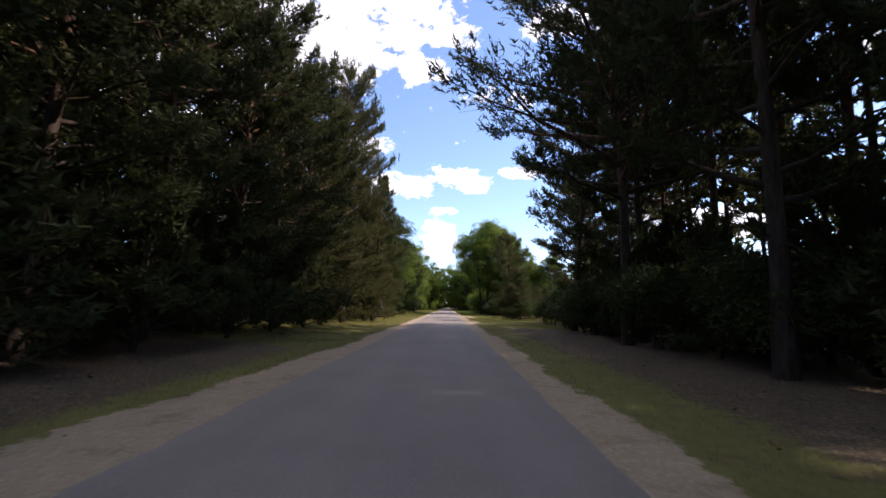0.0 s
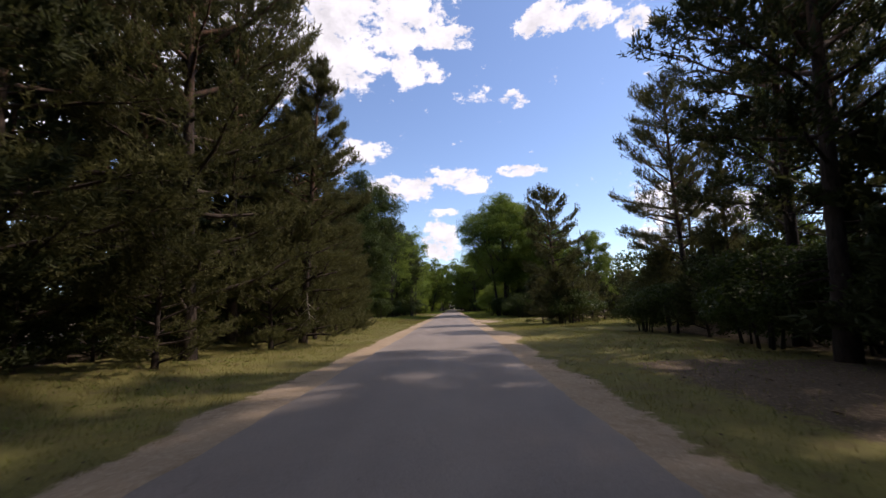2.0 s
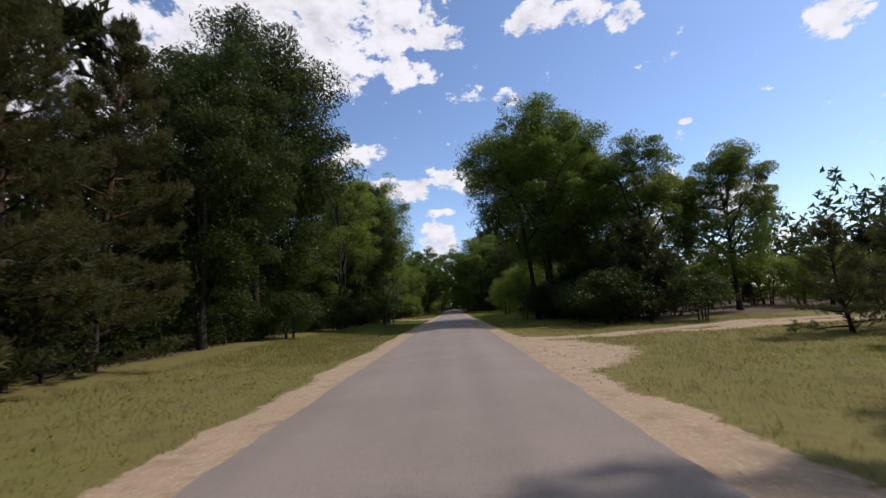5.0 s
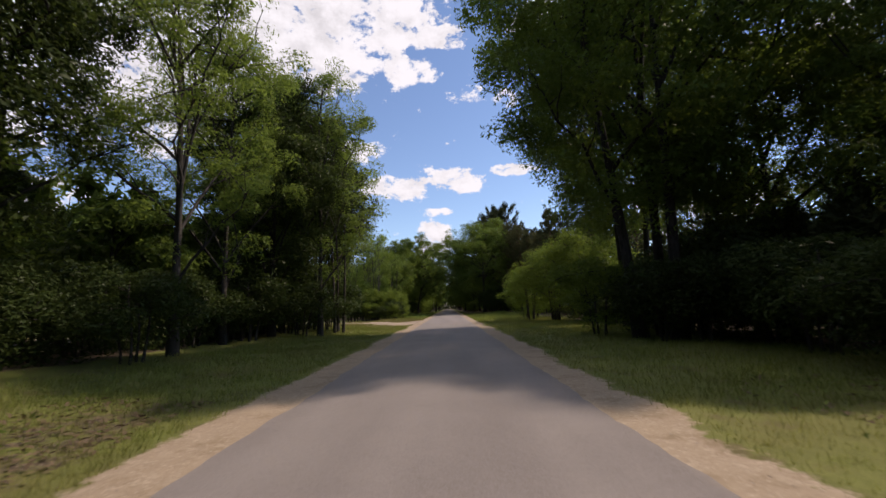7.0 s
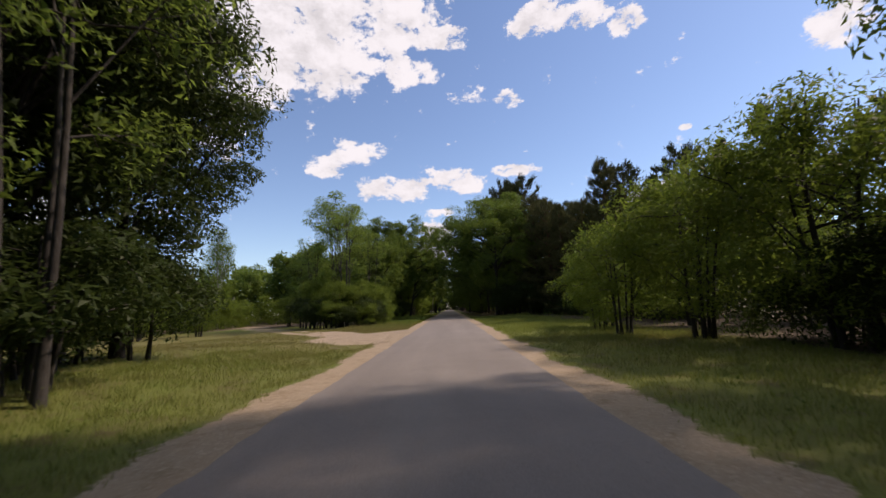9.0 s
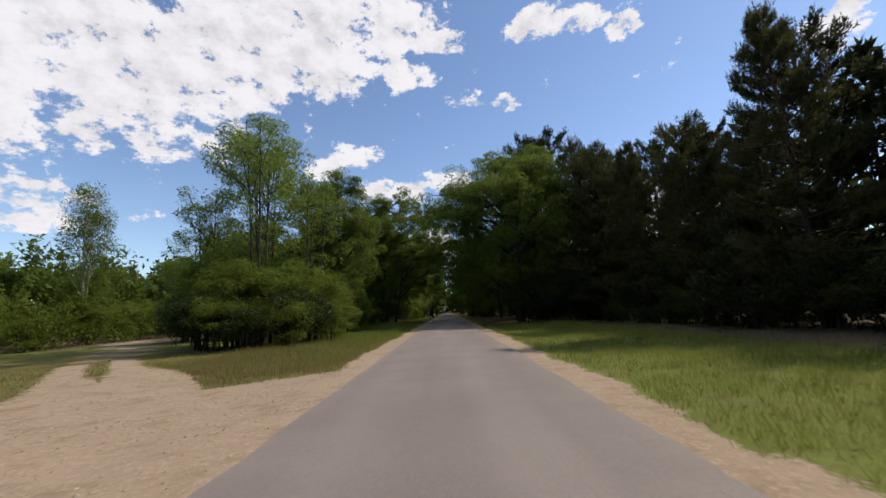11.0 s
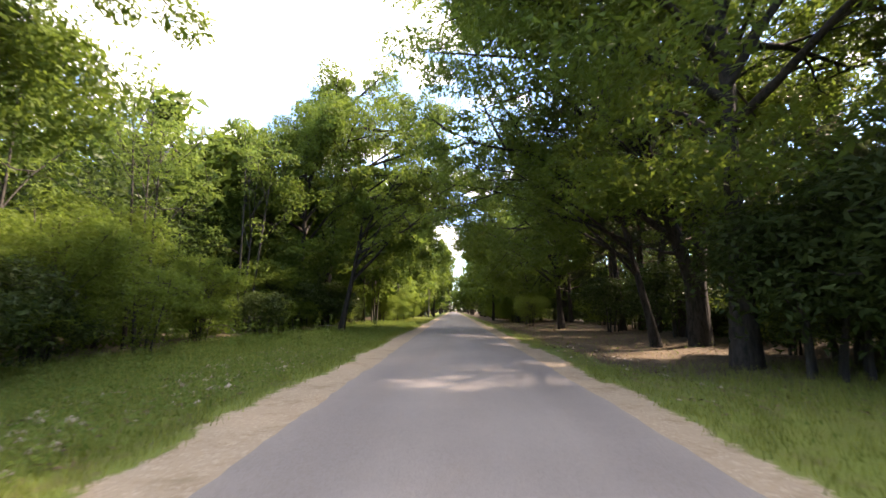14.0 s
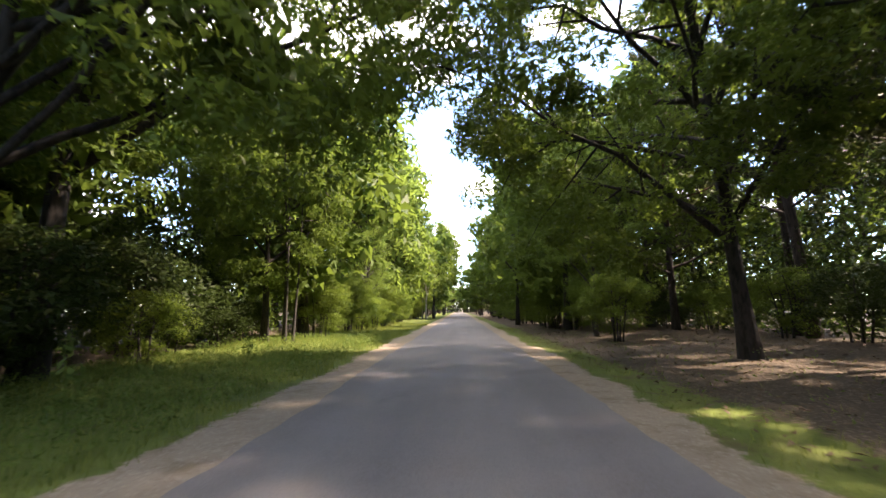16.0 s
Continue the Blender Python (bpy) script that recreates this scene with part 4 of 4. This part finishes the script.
    ("oak_arch", -8.6, 165.0, 1.18, 12, 1.18), ("oak_b", -9.2, 162.0, 1.1, 200), ("shrub_dark", -9.0, 160.0, 1.2, 30), ("shrub_dark", -8.2, 163.6, 1.2, 80), ("shrub_dark", -9.2, 168.5, 1.3, 150), ("shrub_b", -6.9, 177.5, 0.8, 30), ("shrub_b", -6.8, 183.0, 0.9, 130), ("ash_a", -6.7, 188.0, 0.8, 200), ("shrub_b", -6.6, 194.0, 0.95, 260), ("oak_b", -7.9, 174.0, 0.8, 30), ("oak_low", -6.6, 161.5, 1.0, -6), ("oak_low", 7.6, 153.6, 1.0, 184, 0.9), ("pine_tall_b", 10.4, 157.0, 1.0, 100, 1.3), ("pine_tall_a", 12.6, 158.5, 1.0, 30, 1.3), ("pine_tall_a", 10.8, 165.0, 0.95, 260, 1.3), ("ash_b", -10.5, 158.0, 0.85, 120), ("shrub_b", -9.8, 159.5, 1.0, 50), ("ash_b", -7.0, 174.0, 0.8, 30),
]
for kind, x, y, s, turn, *tall in HERO:
    stand(kind, x, y, s, turn, *tall)

# the depth of the woods, in uneven rows
rng = random.Random(5)


def wood(kinds_, x0, x1, y0, y1, gap, small=0.85, big=1.15, group="trees of the wood"):
    y = y0
    row = 0
    while y < y1:
        x = x0 + (gap * 0.5 if row % 2 else 0) + rng.uniform(0, gap * 0.4)
        while x < x1:
            stand(rng.choice(kinds_), x + rng.uniform(-0.3, 0.3) * gap, y + rng.uniform(-0.35, 0.35) * gap, rng.uniform(small, big), None, rng.uniform(0.92, 1.08), group)
            x += gap
        y += gap
        row += 1


wood(["pine_back_a", "pine_back_b"], -20, -11, -12, 62, 4.3)
wood(["pine_back_c"], 15.5, 26, -12, 34, 5.4, 0.9, 1.1)
wood(["back_leaf", "pine_back_b"], -24, -13.5, 64, 84, 5.0, 0.75, 0.95)
wood(["back_leaf"], -24, -12.5, 84, 102, 4.0, 0.58, 0.74)
wood(["pine_back_b", "pine_bush"], 22, 46, 82, 96, 6.0, 0.28, 0.4)
wood(["back_leaf"], 16.5, 27, 84, 104, 4.2, 0.30, 0.42)
wood(["pine_back_b", "pine_back_a"], 18, 28, 112, 168, 5.0, 0.75, 0.95)
wood(["back_leaf"], -28, -13, 158, 180, 5.6)
wood(["pine_back_c"], 12.5, 28, 164, 190, 6.0, 0.85, 1.05)
wood(["back_light", "back_leaf"], -13, -6.0, 178, 250, 5.0, 0.95, 1.25)
wood(["back_light", "back_leaf"], 6.2, 14, 184, 250, 5.0, 0.95, 1.25)
stand("back_leaf", -4.8, 238.0, 1.15, 40, 1.35)
stand("back_leaf", -4.2, 228.0, 1.1, 200, 1.3)
stand("birch", -5.0, 222.0, 1.0, 40)
stand("birch", -5.8, 224.5, 0.95, 140)
stand("back_leaf", -4.4, 275.0, 1.2, 140, 1.3)
stand("back_leaf", 5.6, 262.0, 1.0, 90, 1.1)
wood(["back_leaf", "pine_back_a"], -11, -5.0, 250, 345, 6.5, 0.95, 1.2)
wood(["back_leaf", "pine_back_a"], 5.0, 12, 250, 345, 6.5, 0.95, 1.2)
wood(["back_leaf"], -22, 22, 350, 360, 6.0, 0.8, 1.05)
wood(["back_leaf", "back_light"], -60, -30, 130, 175, 8.0, 0.5, 0.8)
# undergrowth along the edges of the woods
for kind_set, x, y0, y1, gap, lo, hi in [
    (["pine_bush", "shrub_dark"], -9.2, 2, 60, 2.6, 0.5, 0.95), (["shrub_dark"], -11.4, 62, 98, 2.0, 0.7, 1.3), (["pine_bush", "shrub_dark"], 10.5, 4, 44, 2.0, 0.65, 1.2),
    (["shrub_dark", "pine_bush"], 11.5, 70, 87, 2.4, 0.8, 1.4), (["shrub_dark"], 8.8, 72, 90, 2.8, 0.7, 1.2), (["shrub_dark", "pine_bush"], 14.2, 116, 150, 2.4, 0.6, 1.2),
    (["shrub_a", "shrub_dark"], -8.6, 141, 178, 2.6, 0.5, 0.95), (["shrub_dark", "shrub_a"], 12.6, 150, 190, 3.0, 0.6, 1.1), (["shrub_a"], -6.8, 178, 230, 3.4, 0.6, 1.1), (["shrub_a"], 7.0, 184, 230, 3.6, 0.6, 1.0),
    (["pine_bush", "shrub_a"], 25.0, 42, 84, 2.2, 0.9, 1.5), (["shrub_a", "shrub_b"], -29.0, 108, 150, 4.0, 0.8, 1.2),
    (["shrub_dark"], 11.8, 88, 102, 1.8, 0.8, 1.25),
]:
    y = y0
    while y < y1:
        stand(rng.choice(kind_set), x + rng.uniform(-0.8, 0.8), y, rng.uniform(lo, hi), None, 1.0, "undergrowth at the wood edge")
        y += gap * rng.uniform(0.7, 1.35)
# leaf walls added to close and darken the woods behind the trees one can tell apart
belt("undergrowth", 1, [(-13.0, -14), (-13.5, 60), (-14.0, 99)], 4.5, 2.6, 34000, 0.30, DARK_LEAF, "added leaf wall that darkens the wood between the trunks")
belt("undergrowth", 2, [(14.0, -14), (14.5, 34), (17.5, 44)], 5.0, 2.8, 34000, 0.30, DARK_LEAF, "added leaf wall that darkens the wood between the trunks")
belt("undergrowth", 3, [(14.0, 76), (14.5, 104)], 3.6, 2.4, 8000, 0.34, DARK_LEAF, "added leaf wall that darkens the wood between the trunks")
belt("undergrowth", 4, [(17.5, 110), (17.0, 150), (16.0, 162)], 5.0, 2.4, 15000, 0.34, DARK_LEAF, "added leaf wall that darkens the wood between the trunks")
belt("undergrowth", 5, [(-13.5, 144), (-13.0, 182)], 7.5, 2.6, 22000, 0.34, DARK_LEAF, "added leaf wall that darkens the wood between the trunks")
belt("undergrowth", 10, [(-14.5, 180), (-14.0, 262)], 8.0, 2.4, 26000, 0.4, OAK_LEAF, "added leaf wall that darkens the wood between the trunks")
belt("undergrowth", 11, [(19.0, 164), (16.5, 184), (14.5, 200), (14.0, 262)], 8.0, 2.6, 34000, 0.4, OAK_LEAF, "added leaf wall that darkens the wood between the trunks")
belt("undergrowth", 13, [(12.5, 143), (12.2, 163)], 4.6, 2.2, 9000, 0.30, DARK_LEAF, "added leaf wall that darkens the wood between the trunks")
belt("undergrowth", 14, [(-10.6, -6), (-10.4, 30), (-10.2, 62)], 2.0, 1.1, 26000, 0.15, DARK_LEAF, "added low undergrowth, dark for the shade under the pines")
belt("undergrowth", 15, [(-10.4, 62), (-10.2, 80), (-10.4, 101)], 2.6, 1.3, 26000, 0.15, DARK_LEAF, "added low undergrowth, dark for the shade under the maples")
belt("undergrowth", 16, [(11.8, -6), (12.0, 34), (15.0, 44)], 2.4, 1.2, 24000, 0.16, DARK_LEAF, "added low undergrowth, dark for the shade under the pines")
belt("undergrowth", 17, [(9.6, 74), (10.2, 104)], 2.4, 1.1, 14000, 0.16, DARK_LEAF, "added low undergrowth, dark for the shade under the oaks")
belt("undergrowth", 18, [(15.6, 114), (14.2, 128), (12.6, 141), (11.6, 146)], 2.2, 1.2, 16000, 0.17, DARK_LEAF, "added low undergrowth, dark for the shade under the pines")
belt("undergrowth", 19, [(-10.6, 137), (-10.6, 160), (-10.4, 180)], 2.4, 1.1, 18000, 0.17, OAK_LEAF, "low green undergrowth under the oaks")
belt("hedge", 20, [(-36, 114), (-31, 128), (-27, 146), (-20, 150), (-14, 150)], 4.2, 2.2, 26000, 0.26, BUSH_LEAF, "green scrub along the edge of the clearing")
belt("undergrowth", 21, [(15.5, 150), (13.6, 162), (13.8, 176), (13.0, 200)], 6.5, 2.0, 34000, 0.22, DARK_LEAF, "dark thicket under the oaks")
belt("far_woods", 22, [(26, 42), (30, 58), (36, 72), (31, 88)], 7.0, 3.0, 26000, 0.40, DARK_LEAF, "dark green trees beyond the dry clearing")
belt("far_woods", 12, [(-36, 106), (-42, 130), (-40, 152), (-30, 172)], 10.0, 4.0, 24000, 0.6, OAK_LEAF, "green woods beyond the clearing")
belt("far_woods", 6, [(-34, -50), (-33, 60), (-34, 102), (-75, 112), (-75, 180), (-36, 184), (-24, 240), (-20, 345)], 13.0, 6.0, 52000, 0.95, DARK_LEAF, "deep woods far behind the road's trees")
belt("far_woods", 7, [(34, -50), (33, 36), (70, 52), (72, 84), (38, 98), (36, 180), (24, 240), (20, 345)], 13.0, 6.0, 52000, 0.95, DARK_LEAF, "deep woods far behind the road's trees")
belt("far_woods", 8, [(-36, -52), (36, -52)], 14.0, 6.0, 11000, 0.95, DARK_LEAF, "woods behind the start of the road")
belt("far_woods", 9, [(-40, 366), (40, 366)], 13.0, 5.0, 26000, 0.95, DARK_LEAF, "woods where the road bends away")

# ---- verges ----
def verge_points(rng, count, x0, x1, y0, y1):
    return rng.uniform(x0, x1, count), rng.uniform(y0, y1, count)


def grass(seed, patches, label):
    """Single bent blades on the verges, thin where the earth is bare or littered."""
    rng = np.random.default_rng(seed)
    vs = []
    for count, x0, x1, y0, y1, lo, hi in patches:
        # tussocks: blades gather round random centres
        k = count // 7
        cx, cy = verge_points(rng, k, x0, x1, y0, y1)
        x = np.repeat(cx, 7) + rng.normal(size=k * 7) * 0.10
        y = np.repeat(cy, 7) + rng.normal(size=k * 7) * 0.10
        keep = (rng.uniform(size=len(x)) > track(x, y) * 1.25 - 0.05) & (rng.uniform(size=len(x)) > littered(x, y) * 0.92)
        x, y = x[keep], y[keep]
        m = len(x)
        tall = rng.uniform(lo, hi, m) * (0.7 + 0.25 * wave(x, y, 0.8, 2.0) + 0.35 * smooth(np.abs(x), 3.2, 5.5))
        a = rng.uniform(0, 6.28, m)
        lean = tall * rng.uniform(0.1, 0.65, m)
        wid = rng.uniform(0.0025, 0.0065, m)
        z = height(x, y)
        b = rng.uniform(0, 6.28, m)
        foot = np.stack([x, y, z - 0.01], 1)
        sid = np.stack([np.cos(b), np.sin(b), 0 * b], 1) * wid[:, None]
        tip = foot + np.stack([np.cos(a) * lean, np.sin(a) * lean, tall], 1)
        vs.append(np.stack([foot - sid, foot + sid, tip], 1).reshape(-1, 3))
    v = np.concatenate(vs)
    return tagged(new("verge_grass", mesh_of("verge_grass", v, np.arange(len(v)).reshape(-1, 3), GRASS)), label, "grass", kind="stuff")


grass(1, [(96000, -8.0, -2.6, -2, 62, 0.03, 0.12), (84000, -8.0, -2.6, 62, 104, 0.05, 0.20), (66000, -16, -2.6, 99, 127, 0.05, 0.17)], "dry yellow-green verge grass")
grass(2, [(60000, 2.6, 9.0, -2, 50, 0.03, 0.12), (84000, 2.6, 16.0, 46, 76, 0.04, 0.14), (62000, 2.6, 9.5, 74, 106, 0.05, 0.20)], "dry yellow-green verge grass")
grass(3, [(150000, 2.6, 13.0, 104, 148, 0.07, 0.26), (16000, 2.6, 7.0, 146, 190, 0.05, 0.18)], "tall green meadow grass on the verge")
grass(4, [(110000, -9.0, -2.6, 117, 156, 0.08, 0.30), (62000, -8.5, -2.6, 154, 200, 0.08, 0.28)], "lush green verge grass")


def scatter(name, seed, patches, size, mat, label, category, flat=0.02, up=3.0):
    """Loose leaves lying on the ground, or low weed leaves above it."""
    rng = np.random.default_rng(seed)
    cs = []
    for count, x0, x1, y0, y1, lift in patches:
        x, y = verge_points(rng, count, x0, x1, y0, y1)
        keep = rng.uniform(size=count) > track(x, y) * 1.1
        x, y = x[keep], y[keep]
        cs.append(np.stack([x, y, height(x, y) + flat + rng.uniform(0, 1, len(x)) ** 1.6 * lift], 1))
    v, f = leaves(rng, np.concatenate(cs), size, up, 0.6, 0.5)
    return tagged(new(name, mesh_of(name, v, f, mat)), label, category, kind="stuff")


scatter("leaf_litter", 1, [(15000, 3.4, 13, 143, 188, 0.03), (1500, -5.9, -3.6, 70, 76, 0.06), (2600, -13, -5, -2, 62, 0.02), (2600, 4, 13, 0, 40, 0.02), (2400, -6.2, -3.4, 136, 159, 0.05), (600, 4.5, 8, 70, 76, 0.04)],
        0.11, DRY_LEAF, "dry brown fallen leaves", "leaf litter")
scatter("weeds", 2, [(60000, -8.5, -3.3, 133, 178, 0.30), (4000, -7, -3.2, 122, 134, 0.2), (2500, 3.2, 9, 104, 146, 0.25), (2500, -8, -4, 62, 100, 0.35), (2500, 4, 10, 70, 106, 0.3), (1500, 4, 9, 150, 186, 0.25), (1200, -8, -4, 22, 60, 0.2)],
        0.065, WEED_LEAF, "low leafy weeds in the verge", "weeds", 0.04, 0.9)


scatter("heather", 3, [(22000, 4.5, 20, 45, 62, 0.10), (4000, 4.0, 9, 28, 45, 0.08), (3000, -6.5, -3.4, 22, 62, 0.06)], 0.038, BUSH_LEAF, "low dark scrub in the dry grass", "heather", 0.02, 0.6)


def stones(name, seed, patches, mat, label, category):
    """Rough eight-sided stones, half sunk in the sand."""
    rng = np.random.default_rng(seed)
    vs, fs, base = [], [], 0
    oct_v = np.array([(1, 0, 0), (0, 1, 0), (-1, 0, 0), (0, -1, 0), (0, 0, 0.8), (0, 0, -0.8)])
    oct_f = np.array([(0, 1, 4), (1, 2, 4), (2, 3, 4), (3, 0, 4), (1, 0, 5), (2, 1, 5), (3, 2, 5), (0, 3, 5)])
    for count, x0, x1, y0, y1, lo, hi, bare in patches:
        x, y = verge_points(rng, count, x0, x1, y0, y1)
        keep = (np.abs(x) > 2.2) & (rng.uniform(size=count) < (track(x, y) if bare else 1.0))
        x, y = x[keep], y[keep]
        m = len(x)
        s = lo + (hi - lo) * rng.uniform(0, 1, (m, 1, 1)) ** 2.5
        v = oct_v[None] * rng.uniform(0.6, 1.2, (m, 6, 3)) * s * [1.0, 1.0, 0.75]
        a = rng.uniform(0, 6.28, m)
        c, q = np.cos(a)[:, None], np.sin(a)[:, None]
        v = np.stack([v[..., 0] * c - v[..., 1] * q, v[..., 0] * q + v[..., 1] * c, v[..., 2]], -1)
        v += np.stack([x, y, height(x, y) + s[:, 0, 0] * 0.1], 1)[:, None]
        vs.append(v.reshape(-1, 3))
        fs.append((oct_f[None] + np.arange(m)[:, None, None] * 6 + base).reshape(-1, 3))
        base += m * 6
    return tagged(new(name, mesh_of(name, np.concatenate(vs), np.concatenate(fs), mat)), label, category, kind="stuff")


stones("gravel", 1, [(5000, -4.0, -2.0, 0, 175, 0.004, 0.016, True), (5000, 2.0, 3.6, 0, 175, 0.004, 0.016, True), (10000, -11, -2, 106, 121, 0.006, 0.03, True), (3000, 2, 8, 35, 46, 0.005, 0.025, True), (5500, 2, 9, 56, 71, 0.007, 0.04, True)],
       PEBBLE, "pale gravel on the sandy shoulders", "gravel")
stones("rubble", 2, [(420, -6.0, -3.9, 138, 153, 0.03, 0.13, False), (60, 3.4, 5.2, 144, 156, 0.02, 0.09, False)], PEBBLE, "pale broken stones in the grass", "rubble")
stones("pine_cones", 3, [(140, 3.1, 7.0, 8, 30, 0.02, 0.045, False), (60, -4.4, -2.9, 0, 24, 0.015, 0.04, False)], CONE, "dark fallen pine cones", "pine cones")


def dead_branch(x, y, z, turn, size, seed, label, hanging=False):
    """A bleached branch with forks, arched out of the ground or hanging from a tree."""
    rng = np.random.default_rng(seed)
    root = thing("dead_branch", label, "branch")
    tb = Tubes()
    main = curve((0, 0, 0), (0.12, 0, -1.0) if hanging else (1, 0, 0.75), size, 0.1 if hanging else -0.75, 7, rng, 0.07 if hanging else 0.04)
    thick = 0.022 if hanging else 0.035
    tb.add(main, np.linspace(thick, 0.008, 7), 6)
    part("bough", tb.mesh("bough", DEAD_WOOD), root)
    for g in (1, 2, 3, 4, 5):
        tw = Tubes()
        side = (-1) ** g
        tip = (side * 0.75, 0.2, -0.55) if hanging else (0.5, side * 0.8, -0.5)
        tw.add(curve(main[g], unit(np.array(tip)), size * rng.uniform(0.28, 0.5), -0.3, 4, rng, 0.08), [0.014, 0.010, 0.007, 0.004], 4)
        part("twig", tw.mesh("twig", DEAD_WOOD), root)
    root.matrix_basis = pose(x, y, z, 0, 0, turn)
    return root


dead_branch(-10.6, 154.5, float(height(-10.6, 154.5)), -20, 2.4, 1, "bleached dead branch arching out of the grass")
dead_branch(-4.9, 35.2, 2.05, 10, 1.25, 2, "bare grey dead branch hanging from a pine", True)
dead_branch(-8.4, 161.5, float(height(-8.4, 161.5)), 10, 2.0, 3, "bleached dead branch lying under the oaks")


def weed(x, y, tall, seed, label):
    """A tall verge weed: a stem with broad leaves and a pale seed head."""
    rng = np.random.default_rng(seed)
    root = thing("weed", label, "plant", "tall weeds on the verge")
    st = Tubes()
    main = curve((0, 0, -0.05), (0.05, 0.02, 1.0), tall, 0.0, 6, rng, 0.05)
    st.add(main, np.linspace(0.012, 0.005, 6), 5)
    part("stem", st.mesh("stem", WEED_LEAF), root)
    k = int(34 * tall)
    q = rng.uniform(0.12, 0.98, k)
    cen = np.stack([np.interp(q, np.linspace(0, 1, 6), main[:, j]) for j in range(3)], 1)
    a = rng.uniform(0, 6.28, k)
    cen += np.stack([np.cos(a), np.sin(a), 0.3 + 0 * a], 1) * (0.15 * (1.2 - q))[:, None]
    v, f = leaves(rng, cen, 0.16, 0.6, 0.5)
    tagged(part("foliage", mesh_of("foliage", v, f, WEED_LEAF), root), kind="stuff")
    tip = main[-1] + rng.normal(size=(26, 3)) * [0.03, 0.03, 0.09]
    v, f = leaves(rng, tip, 0.035, 0.2, 0.7)
    tagged(part("seed_head", mesh_of("seed_head", v, f, DRY_LEAF), root, "pale dry seed head"), kind="stuff")
    root.matrix_basis = pose(x, y, float(height(x, y)), 0, 0, rng.uniform(0, 360))
    return root


weed_rng = random.Random(9)
for i in range(22):
    weed(-weed_rng.uniform(4.2, 7.4), weed_rng.uniform(150, 170), weed_rng.uniform(0.6, 1.25), 40 + i, "tall green weed with a pale seed head")
for i in range(8):
    weed(weed_rng.uniform(6.0, 11.0), weed_rng.uniform(112, 142), weed_rng.uniform(0.5, 0.9), 70 + i, "tall green weed in the meadow grass")
